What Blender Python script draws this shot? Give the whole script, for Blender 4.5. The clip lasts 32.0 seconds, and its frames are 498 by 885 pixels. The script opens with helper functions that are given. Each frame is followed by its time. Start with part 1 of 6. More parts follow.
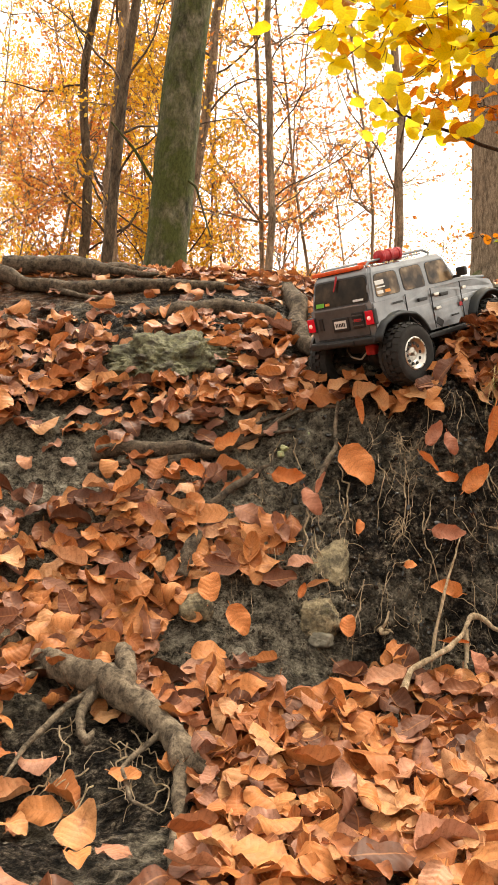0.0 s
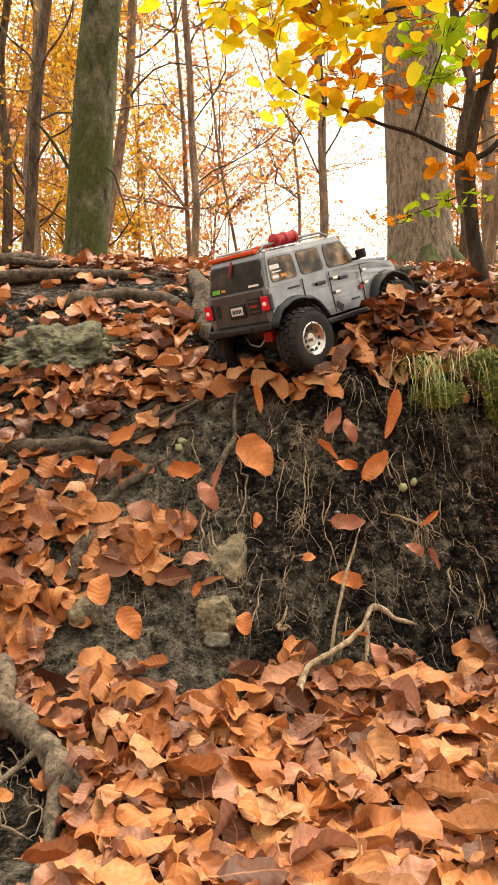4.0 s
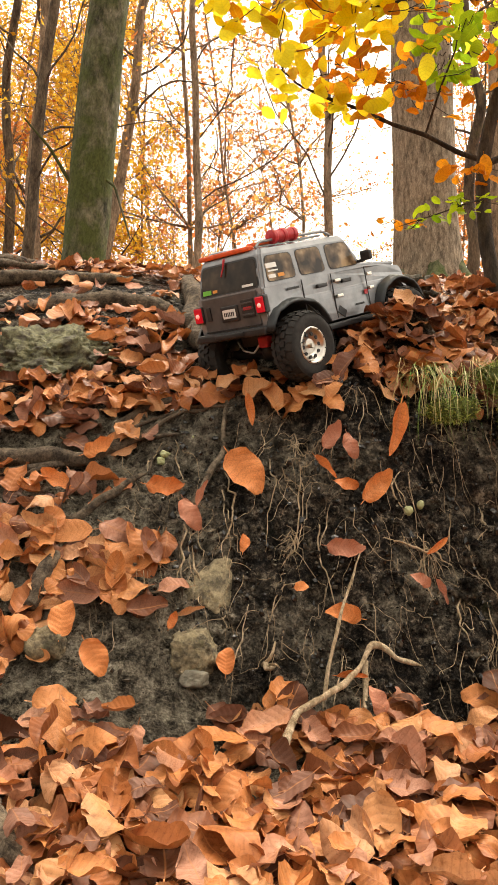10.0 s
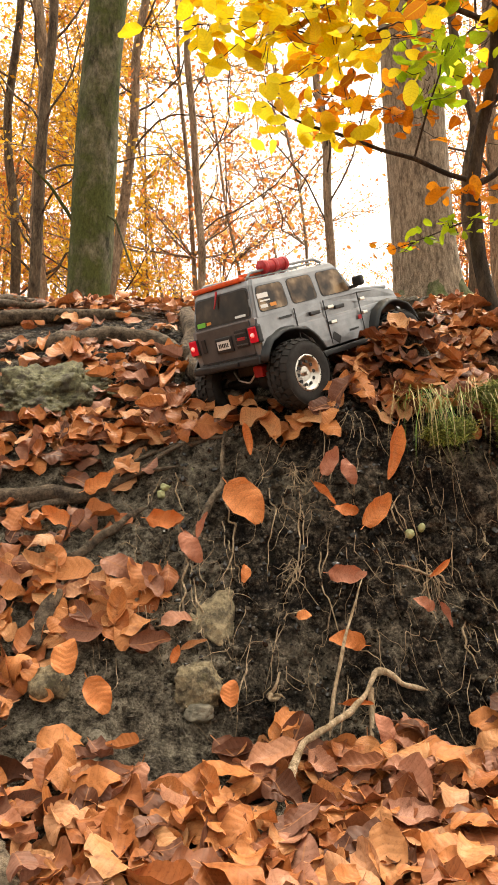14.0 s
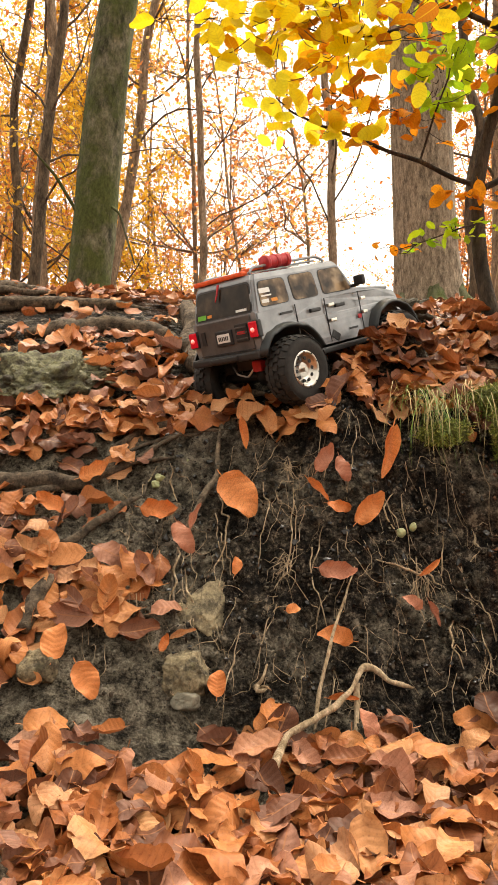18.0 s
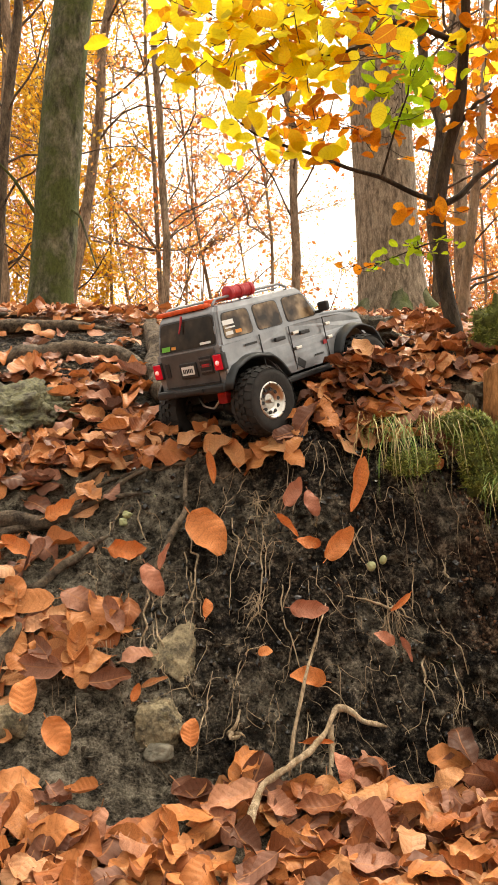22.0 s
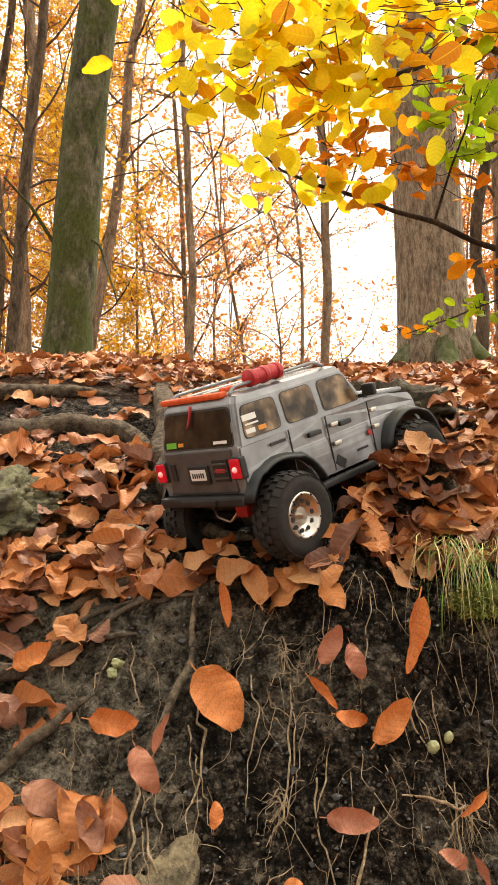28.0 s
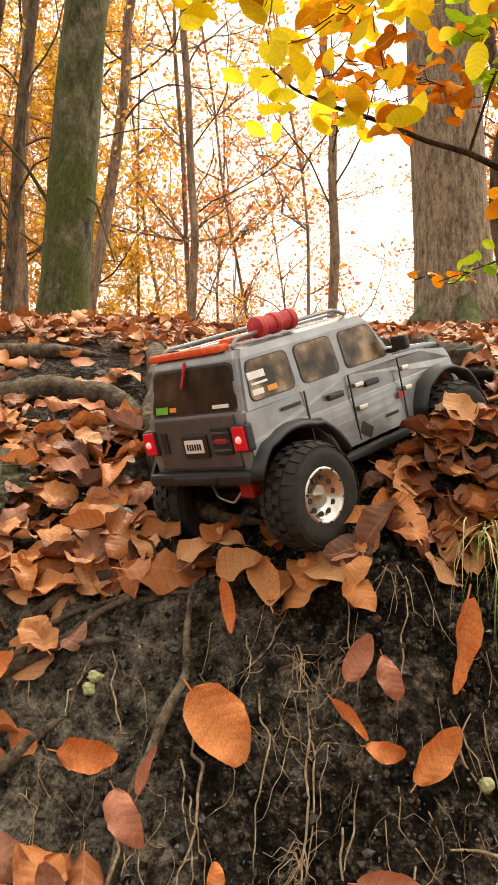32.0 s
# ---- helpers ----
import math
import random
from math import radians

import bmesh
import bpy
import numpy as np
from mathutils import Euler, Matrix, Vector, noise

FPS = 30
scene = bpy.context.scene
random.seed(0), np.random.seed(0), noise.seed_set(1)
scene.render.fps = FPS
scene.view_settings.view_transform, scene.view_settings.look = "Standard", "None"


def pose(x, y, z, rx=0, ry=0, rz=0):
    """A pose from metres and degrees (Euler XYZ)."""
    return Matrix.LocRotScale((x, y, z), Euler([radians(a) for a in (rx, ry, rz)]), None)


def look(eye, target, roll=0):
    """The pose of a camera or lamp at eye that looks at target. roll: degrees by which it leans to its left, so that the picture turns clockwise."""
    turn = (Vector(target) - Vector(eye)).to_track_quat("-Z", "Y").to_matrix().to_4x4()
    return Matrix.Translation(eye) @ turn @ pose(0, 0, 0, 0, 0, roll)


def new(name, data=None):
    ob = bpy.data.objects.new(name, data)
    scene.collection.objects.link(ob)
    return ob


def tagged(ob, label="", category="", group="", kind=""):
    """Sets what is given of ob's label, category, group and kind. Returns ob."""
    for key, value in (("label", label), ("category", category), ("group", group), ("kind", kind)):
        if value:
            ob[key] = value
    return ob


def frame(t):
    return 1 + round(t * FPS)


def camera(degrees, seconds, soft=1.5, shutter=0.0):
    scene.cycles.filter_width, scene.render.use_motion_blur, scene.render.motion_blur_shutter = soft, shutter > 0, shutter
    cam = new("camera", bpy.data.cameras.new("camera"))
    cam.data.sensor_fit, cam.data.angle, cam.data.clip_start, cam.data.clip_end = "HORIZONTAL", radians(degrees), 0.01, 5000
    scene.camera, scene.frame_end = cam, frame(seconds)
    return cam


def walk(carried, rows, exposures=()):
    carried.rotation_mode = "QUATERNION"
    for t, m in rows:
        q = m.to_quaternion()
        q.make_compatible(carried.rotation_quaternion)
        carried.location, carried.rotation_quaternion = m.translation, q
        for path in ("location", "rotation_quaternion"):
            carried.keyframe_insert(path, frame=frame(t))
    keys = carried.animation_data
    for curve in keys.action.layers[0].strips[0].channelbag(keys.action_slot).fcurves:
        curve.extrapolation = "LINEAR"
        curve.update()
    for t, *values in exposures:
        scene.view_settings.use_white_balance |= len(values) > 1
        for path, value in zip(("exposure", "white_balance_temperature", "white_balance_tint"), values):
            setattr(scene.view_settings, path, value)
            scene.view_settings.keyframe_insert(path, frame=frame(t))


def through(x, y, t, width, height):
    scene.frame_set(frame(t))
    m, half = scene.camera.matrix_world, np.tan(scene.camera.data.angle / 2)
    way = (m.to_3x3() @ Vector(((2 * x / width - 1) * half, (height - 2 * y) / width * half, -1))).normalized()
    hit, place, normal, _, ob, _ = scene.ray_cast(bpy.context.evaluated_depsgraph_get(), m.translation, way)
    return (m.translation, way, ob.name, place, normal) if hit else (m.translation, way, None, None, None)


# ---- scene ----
cam = camera(31.1, 32.0, soft=1.6)
PATH = [
    (0, (-0.145, -1.925, 0.439), (-0.291, 0.069, 0.514), 1.26),
    (0.5, (-0.103, -1.873, 0.411), (-0.177, 0.125, 0.450), -0.95),
    (1, (-0.099, -1.864, 0.399), (-0.180, 0.134, 0.456), -1.92),
    (1.5, (-0.076, -1.888, 0.413), (-0.170, 0.106, 0.540), -1.03),
    (2, (-0.072, -1.881, 0.416), (-0.124, 0.115, 0.525), -0.34),
    (2.5, (-0.062, -1.889, 0.418), (-0.105, 0.107, 0.542), 0.30),
    (4.5, (-0.057, -1.827, 0.473), (-0.078, 0.172, 0.507), -1.28),
    (5, (-0.053, -1.709, 0.492), (-0.120, 0.288, 0.573), -1.90),
    (5.5, (-0.086, -1.647, 0.464), (-0.271, 0.342, 0.563), 1.58),
    (6, (-0.071, -1.671, 0.443), (-0.128, 0.326, 0.532), 3.85),
    (6.5, (-0.067, -1.686, 0.441), (-0.041, 0.312, 0.516), 2.43),
    (7, (-0.067, -1.680, 0.432), (-0.069, 0.320, 0.482), 2.68),
    (7.5, (-0.066, -1.689, 0.433), (-0.093, 0.310, 0.507), 2.43),
    (8, (-0.054, -1.690, 0.436), (-0.061, 0.308, 0.532), 1.31),
    (8.5, (-0.044, -1.695, 0.439), (-0.030, 0.301, 0.563), 0.32),
    (9, (-0.038, -1.693, 0.437), (-0.061, 0.304, 0.559), -0.42),
    (9.5, (-0.038, -1.689, 0.433), (-0.076, 0.308, 0.536), -0.35),
    (10, (-0.042, -1.694, 0.437), (-0.060, 0.304, 0.540), 0.47),
    (10.5, (-0.038, -1.699, 0.444), (-0.023, 0.295, 0.590), -0.16),
    (11, (-0.020, -1.693, 0.445), (0.023, 0.301, 0.591), -1.43),
    (11.5, (-0.011, -1.690, 0.445), (0.026, 0.305, 0.580), -2.07),
    (12, (-0.007, -1.695, 0.448), (0.050, 0.297, 0.610), -1.82),
    (12.5, (-0.004, -1.703, 0.451), (0.025, 0.289, 0.632), -2.20),
    (13, (-0.000, -1.700, 0.450), (-0.000, 0.292, 0.624), -2.50),
    (13.5, (-0.004, -1.696, 0.446), (-0.038, 0.297, 0.609), -2.48),
    (14, (-0.013, -1.699, 0.444), (-0.063, 0.294, 0.604), -1.93),
    (14.5, (-0.014, -1.704, 0.444), (-0.066, 0.289, 0.600), -1.64),
    (16.5, (-0.016, -1.708, 0.441), (-0.060, 0.285, 0.600), -1.02),
    (17, (-0.015, -1.708, 0.441), (-0.058, 0.285, 0.604), -0.92),
    (17.5, (-0.017, -1.703, 0.434), (-0.068, 0.290, 0.589), -0.03),
    (18, (-0.016, -1.706, 0.436), (-0.053, 0.287, 0.591), 0.25),
    (18.5, (-0.016, -1.710, 0.441), (-0.045, 0.283, 0.607), -0.02),
    (19, (-0.007, -1.705, 0.440), (-0.049, 0.287, 0.614), -0.47),
    (19.5, (-0.010, -1.705, 0.439), (-0.051, 0.288, 0.606), -0.39),
    (20, (-0.009, -1.709, 0.441), (-0.054, 0.283, 0.611), -0.38),
    (20.5, (-0.005, -1.705, 0.441), (-0.049, 0.287, 0.616), -0.66),
    (21, (-0.005, -1.706, 0.442), (-0.038, 0.285, 0.631), -0.49),
    (21.5, (-0.004, -1.706, 0.446), (-0.016, 0.284, 0.652), -1.00),
    (22, (-0.013, -1.699, 0.516), (0.020, 0.296, 0.647), -1.34),
    (22.5, (-0.011, -1.694, 0.575), (0.086, 0.299, 0.719), -1.59),
    (23, (-0.013, -1.697, 0.542), (0.127, 0.297, 0.613), 0.86),
    (23.5, (-0.015, -1.704, 0.538), (0.118, 0.290, 0.630), 1.76),
    (24, (-0.021, -1.713, 0.540), (0.102, 0.280, 0.643), 2.86),
    (24.5, (-0.020, -1.711, 0.538), (0.103, 0.284, 0.618), 3.08),
    (26.5, (-0.020, -1.723, 0.587), (0.133, 0.267, 0.715), 2.82),
    (27, (-0.010, -1.724, 0.587), (0.130, 0.266, 0.732), 2.23),
    (27.5, (-0.018, -1.619, 0.629), (0.065, 0.372, 0.799), 0.62),
    (28, (-0.002, -1.364, 0.694), (-0.030, 0.628, 0.866), -0.65),
    (28.5, (0.013, -1.211, 0.722), (-0.083, 0.779, 0.900), -2.11),
    (29, (-0.014, -1.091, 0.709), (-0.085, 0.896, 0.925), -2.69),
    (29.5, (-0.010, -1.086, 0.704), (-0.058, 0.909, 0.842), -2.18),
    (30, (-0.007, -1.093, 0.698), (-0.040, 0.904, 0.806), -1.70),
    (30.5, (-0.003, -1.107, 0.695), (-0.035, 0.891, 0.781), -1.32),
    (31, (0.014, -1.119, 0.703), (-0.039, 0.879, 0.753), -1.34),
    (31.5, (-0.005, -1.129, 0.705), (-0.036, 0.870, 0.776), -0.67),
    (32, (-0.009, -1.126, 0.707), (-0.047, 0.871, 0.813), -0.68),
]
walk(cam, [(t, look(eye, target, roll)) for t, eye, target, roll in PATH], exposures=[(0.0, 1.63, 7900, 9), (32.0, 1.63, 7900, 9)])

# ---- sky and light: a bright overcast autumn day ----
world = bpy.data.worlds.new("overcast_sky")
scene.world = world
world.use_nodes = True
wn, wl = world.node_tree.nodes, world.node_tree.links
sky = wn.new("ShaderNodeTexSky")
sky.sky_type, sky.sun_disc = "NISHITA", False
sky.sun_elevation, sky.sun_rotation = radians(62), radians(30)
sky.air_density, sky.dust_density, sky.ozone_density = 1.0, 6.0, 1.0
pale = wn.new("ShaderNodeHueSaturation")
pale.inputs["Saturation"].default_value = 0.12
pale.inputs["Value"].default_value = 1.0
wl.new(sky.outputs["Color"], pale.inputs["Color"])
wl.new(pale.outputs["Color"], wn["Background"].inputs["Color"])
wn["Background"].inputs["Strength"].default_value = 0.15
sun = new("sun", bpy.data.lights.new("sun", "SUN"))
sun.data.energy, sun.data.angle, sun.data.color = 0.35, radians(30), (1.0, 0.95, 0.88)
sun.matrix_world = look((1.64, 2.85, 6.7), (0, 0, 0.5))


# ---- materials ----
def material(name):
    m = bpy.data.materials.new(name)
    m.use_nodes = True
    return m, m.node_tree.nodes, m.node_tree.links, m.node_tree.nodes["Principled BSDF"]


def ramp(nodes, links, source, stops):
    r = nodes.new("ShaderNodeValToRGB")
    while len(r.color_ramp.elements) < len(stops):
        r.color_ramp.elements.new(0.5)
    for e, (at, c) in zip(r.color_ramp.elements, stops):
        e.position, e.color = at, (*c, 1)
    links.new(source, r.inputs[0])
    return r.outputs[0]


def noise_tex(nodes, links, scale, detail=4.0, rough=0.6, vector=None):
    n = nodes.new("ShaderNodeTexNoise")
    n.inputs["Scale"].default_value, n.inputs["Detail"].default_value, n.inputs["Roughness"].default_value = scale, detail, rough
    if vector is None:
        vector = nodes.new("ShaderNodeTexCoord").outputs["Object"]
    links.new(vector, n.inputs["Vector"])
    return n.outputs["Fac"]


def mix(nodes, links, fac, a, b, blend="MIX"):
    m = nodes.new("ShaderNodeMix")
    m.data_type, m.blend_type = "RGBA", blend
    for at, v in ((0, fac), (6, a), (7, b)):
        if isinstance(v, (int, float)):
            m.inputs[at].default_value = v
        elif isinstance(v, tuple):
            m.inputs[at].default_value = (*v, 1)
        else:
            links.new(v, m.inputs[at])
    return m.outputs[2]


def bump(nodes, links, bsdf, height_out, strength, distance):
    b = nodes.new("ShaderNodeBump")
    b.inputs["Strength"].default_value, b.inputs["Distance"].default_value = strength, distance
    links.new(height_out, b.inputs["Height"])
    links.new(b.outputs["Normal"], bsdf.inputs["Normal"])


def plain(name, colour, rough=0.5, metal=0.0, grain=60.0, vary=0.25, bumps=0.1, dist=0.002):
    """A painted, plastic, rubber or metal surface with fine wear."""
    m, n, l, b = material(name)
    f = noise_tex(n, l, grain, 5)
    lo = tuple(c * (1 - vary) for c in colour)
    hi = tuple(min(1, c * (1 + vary)) for c in colour)
    l.new(ramp(n, l, f, [(0.3, lo), (0.7, hi)]), b.inputs["Base Color"])
    b.inputs["Roughness"].default_value, b.inputs["Metallic"].default_value = rough, metal
    if bumps:
        bump(n, l, b, noise_tex(n, l, grain * 4, 3), bumps, dist)
    return m


def soil_material():
    m, n, l, b = material("dark_forest_soil")
    crumbs = noise_tex(n, l, 210, 10, 0.75)
    clods = noise_tex(n, l, 42, 6, 0.65)
    both = n.new("ShaderNodeMath")
    both.operation = "MULTIPLY_ADD"
    l.new(clods, both.inputs[0])
    both.inputs[1].default_value = 0.80
    half = n.new("ShaderNodeMath")
    half.operation = "MULTIPLY_ADD"
    l.new(crumbs, half.inputs[0])
    half.inputs[1].default_value, half.inputs[2].default_value = 0.70, -0.250
    l.new(half.outputs[0], both.inputs[2])
    # Colour follows the bump height: shaded pits and lit lumps are painted in.
    base = ramp(n, l, both.outputs[0], [(0.38, (0.0030, 0.0024, 0.0020)), (0.455, (0.012, 0.0092, 0.0072)), (0.515, (0.038, 0.0295, 0.0225)), (0.575, (0.105, 0.083, 0.062)), (0.66, (0.34, 0.28, 0.21))])
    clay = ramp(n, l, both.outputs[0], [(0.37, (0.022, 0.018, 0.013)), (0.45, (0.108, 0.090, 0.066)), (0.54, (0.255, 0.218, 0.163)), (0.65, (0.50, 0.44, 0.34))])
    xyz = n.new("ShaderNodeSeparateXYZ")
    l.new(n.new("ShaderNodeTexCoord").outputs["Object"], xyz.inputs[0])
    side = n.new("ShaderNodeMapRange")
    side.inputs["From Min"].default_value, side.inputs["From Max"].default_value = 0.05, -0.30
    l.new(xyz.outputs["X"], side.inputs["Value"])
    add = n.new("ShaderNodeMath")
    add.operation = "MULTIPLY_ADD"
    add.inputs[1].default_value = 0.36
    # Clay fades out at the crest and the foot, leaving the darker base.
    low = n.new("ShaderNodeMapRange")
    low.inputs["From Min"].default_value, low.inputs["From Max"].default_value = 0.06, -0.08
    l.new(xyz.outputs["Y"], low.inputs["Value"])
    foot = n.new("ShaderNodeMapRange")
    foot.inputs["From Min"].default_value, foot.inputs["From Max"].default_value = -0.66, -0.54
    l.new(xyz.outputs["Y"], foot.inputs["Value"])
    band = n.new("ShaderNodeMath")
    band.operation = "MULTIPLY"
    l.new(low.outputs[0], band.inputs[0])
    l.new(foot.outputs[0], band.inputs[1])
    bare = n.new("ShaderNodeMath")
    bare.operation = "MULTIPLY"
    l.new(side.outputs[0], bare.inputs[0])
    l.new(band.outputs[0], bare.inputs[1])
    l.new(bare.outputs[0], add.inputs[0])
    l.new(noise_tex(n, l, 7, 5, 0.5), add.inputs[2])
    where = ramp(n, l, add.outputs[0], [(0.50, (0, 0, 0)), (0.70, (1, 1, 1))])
    rust = n.new("ShaderNodeMapRange")
    rust.inputs["From Min"].default_value, rust.inputs["From Max"].default_value = 0.28, 0.55
    l.new(xyz.outputs["X"], rust.inputs["Value"])
    red = n.new("ShaderNodeMath")
    red.operation = "MULTIPLY"
    l.new(rust.outputs[0], red.inputs[0])
    l.new(ramp(n, l, noise_tex(n, l, 16, 6, 0.7), [(0.44, (0, 0, 0)), (0.6, (1, 1, 1))]), red.inputs[1])
    moss = ramp(n, l, noise_tex(n, l, 11, 6, 0.7), [(0.64, (0, 0, 0)), (0.76, (0.4, 0.4, 0.4))])
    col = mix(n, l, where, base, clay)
    col = mix(n, l, red.outputs[0], col, ramp(n, l, both.outputs[0], [(0.38, (0.012, 0.006, 0.003)), (0.50, (0.11, 0.055, 0.030)), (0.62, (0.42, 0.24, 0.135))]))
    col = mix(n, l, moss, col, (0.040, 0.045, 0.012))
    # Away from the bare bank the forest floor is trodden leaf mould.
    away = n.new("ShaderNodeVectorMath")
    away.operation = "LENGTH"
    l.new(n["Texture Coordinate"].outputs["Object"], away.inputs[0])
    wide = n.new("ShaderNodeMath")
    wide.operation = "MULTIPLY_ADD"
    l.new(noise_tex(n, l, 2.5, 5), wide.inputs[0])
    wide.inputs[1].default_value = 1.0
    l.new(away.outputs["Value"], wide.inputs[2])
    edge = n.new("ShaderNodeMapRange")
    edge.inputs["From Min"].default_value, edge.inputs["From Max"].default_value = 1.7, 2.4
    l.new(wide.outputs[0], edge.inputs["Value"])
    mould = ramp(n, l, noise_tex(n, l, 28, 6, 0.7), [(0.36, (0.03, 0.014, 0.007)), (0.48, (0.16, 0.058, 0.02)), (0.58, (0.36, 0.13, 0.04)), (0.70, (0.50, 0.23, 0.09))])
    col = mix(n, l, edge.outputs[0], col, mould)
    l.new(col, b.inputs["Base Color"])
    l.new(ramp(n, l, noise_tex(n, l, 60, 4), [(0.36, (0.30,) * 3), (0.52, (0.95,) * 3)]), b.inputs["Roughness"])
    b.inputs["Specular IOR Level"].default_value = 0.10
    bump(n, l, b, both.outputs[0], 1.0, 0.05)
    return m


def leaf_material(name, stops, rough=0.5, spread=1.0, through=0.0):
    """Dry beech leaf: a colour of its own for each leaf, blotches, side veins."""
    m, n, l, b = material(name)
    rnd = n.new("ShaderNodeNewGeometry").outputs["Random Per Island"]
    obj = n.new("ShaderNodeObjectInfo").outputs["Random"]
    add = n.new("ShaderNodeMath")
    add.operation = "ADD"
    l.new(rnd, add.inputs[0])
    l.new(obj, add.inputs[1])
    frac = n.new("ShaderNodeMath")
    frac.operation = "FRACT"
    l.new(add.outputs[0], frac.inputs[0])
    col = ramp(n, l, frac.outputs[0], stops)
    blot = ramp(n, l, noise_tex(n, l, 38, 6, 0.7), [(0.28, (0.50, 0.40, 0.34)), (0.43, (0.98, 0.96, 0.93)), (0.66, (1.35, 1.36, 1.38))])
    col = mix(n, l, spread, col, blot, "MULTIPLY")
    fleck = ramp(n, l, noise_tex(n, l, 260, 4, 0.7), [(0.33, (0.5, 0.42, 0.38)), (0.47, (1, 1, 1))])
    col = mix(n, l, 0.55 * spread, col, fleck, "MULTIPLY")
    uv = n.new("ShaderNodeUVMap")
    wave = n.new("ShaderNodeTexWave")
    wave.bands_direction = "Y"
    wave.inputs["Scale"].default_value, wave.inputs["Distortion"].default_value = 0.37, 0.5
    l.new(uv.outputs[0], wave.inputs["Vector"])
    vein = ramp(n, l, wave.outputs["Fac"], [(0.0, (0.66, 0.6, 0.55)), (0.16, (1, 1, 1))])
    col = mix(n, l, 0.36, col, vein, "MULTIPLY")
    split = n.new("ShaderNodeSeparateXYZ")
    l.new(uv.outputs[0], split.inputs[0])
    rib = ramp(n, l, split.outputs["X"], [(0.465, (0, 0, 0)), (0.49, (0.5,) * 3), (0.51, (0.5,) * 3), (0.535, (0, 0, 0))])
    col = mix(n, l, rib, col, stops[len(stops) // 2][1])
    l.new(col, b.inputs["Base Color"])
    b.inputs["Roughness"].default_value = rough
    b.inputs["Specular IOR Level"].default_value = 0.2
    if through:
        t = n.new("ShaderNodeBsdfTranslucent")
        l.new(col, t.inputs["Color"])
        s = n.new("ShaderNodeMixShader")
        s.inputs[0].default_value = through
        l.new(b.outputs[0], s.inputs[1])
        l.new(t.outputs[0], s.inputs[2])
        l.new(s.outputs[0], n["Material Output"].inputs["Surface"])
    bump(n, l, b, wave.outputs["Fac"], 0.20, 0.0022)
    return m


def bark_material(name, lo, hi, moss, amount, scale=9.0, grain=0.3):
    m, n, l, b = material(name)
    tc = n.new("ShaderNodeTexCoord")
    mp = n.new("ShaderNodeMapping")
    mp.inputs["Scale"].default_value = (1, 1, grain)
    l.new(tc.outputs["Object"], mp.inputs["Vector"])
    f = noise_tex(n, l, scale, 8, 0.7, mp.outputs[0])
    col = ramp(n, l, f, [(0.38, lo), (0.62, hi)])
    fine = ramp(n, l, noise_tex(n, l, scale * 5, 8, 0.75, mp.outputs[0]), [(0.36, (0.45, 0.45, 0.45)), (0.6, (1.1, 1.1, 1.1))])
    mm = ramp(n, l, noise_tex(n, l, scale * 0.4, 5), [(1 - amount - 0.1, (0, 0, 0)), (1 - amount + 0.12, (1, 1, 1))])
    col = mix(n, l, mm, col, moss)
    col = mix(n, l, 0.9, col, fine, "MULTIPLY")
    l.new(col, b.inputs["Base Color"])
    b.inputs["Roughness"].default_value = 0.9
    b.inputs["Specular IOR Level"].default_value = 0.2
    bump(n, l, b, noise_tex(n, l, scale * 3, 8, 0.75, mp.outputs[0]), 0.8, 0.01)
    return m


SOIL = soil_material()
DRY = [(0.0, (0.076, 0.029, 0.015)), (0.13, (0.171, 0.057, 0.025)), (0.28, (0.323, 0.106, 0.036)), (0.48, (0.456, 0.169, 0.055)), (0.62, (0.470, 0.192, 0.072)), (0.74, (0.500, 0.255, 0.118)), (0.84, (0.420, 0.190, 0.115)), (0.92, (0.285, 0.133, 0.087)), (1.0, (0.104, 0.042, 0.025))]
LITTER = leaf_material("dry_beech_leaf", DRY, 0.48, through=0.10)
YELLOW = leaf_material("yellow_beech_leaf", [(0.0, (0.80, 0.48, 0.025)), (0.22, (0.86, 0.66, 0.035)), (0.60, (0.84, 0.75, 0.06)), (0.80, (0.70, 0.65, 0.05)), (0.88, (0.70, 0.32, 0.02)), (0.95, (0.36, 0.12, 0.015)), (1.0, (0.46, 0.17, 0.02))], 0.4, 0.4, through=0.70)
GREENISH = leaf_material("green_beech_leaf", [(0.0, (0.22, 0.38, 0.02)), (1.0, (0.45, 0.55, 0.03))], 0.45, 0.35, through=0.65)
ORANGE = leaf_material("orange_beech_leaf", [(0.0, (0.45, 0.12, 0.01)), (1.0, (0.70, 0.28, 0.02))], 0.45, through=0.5)
# Brightened leaf colours stand in for the hazy light among far trees.
RUSTY = leaf_material("far_autumn_leaf", [(0.0, (0.46, 0.13, 0.05)), (0.4, (0.72, 0.27, 0.08)), (0.7, (0.82, 0.42, 0.12)), (1.0, (0.82, 0.58, 0.18))], 0.6, 0.6, through=0.62)
BARK_MOSSY = bark_material("mossy_bark", (0.026, 0.025, 0.017), (0.27, 0.245, 0.175), (0.080, 0.096, 0.028), 0.57, 12, 0.5)
BARK_GREY = bark_material("grey_bark", (0.15, 0.115, 0.08), (0.44, 0.355, 0.255), (0.19, 0.175, 0.08), 0.24, 60, 0.30)
# Bark made paler, with the haze over distant trunks put into its colour.
BARK_THIN = bark_material("thin_brown_bark", (0.15, 0.105, 0.07), (0.44, 0.32, 0.215), (0.20, 0.17, 0.08), 0.3, 20)
BARK_DUSK = bark_material("dark_brown_bark", (0.05, 0.036, 0.025), (0.20, 0.15, 0.10), (0.12, 0.11, 0.05), 0.3, 20)
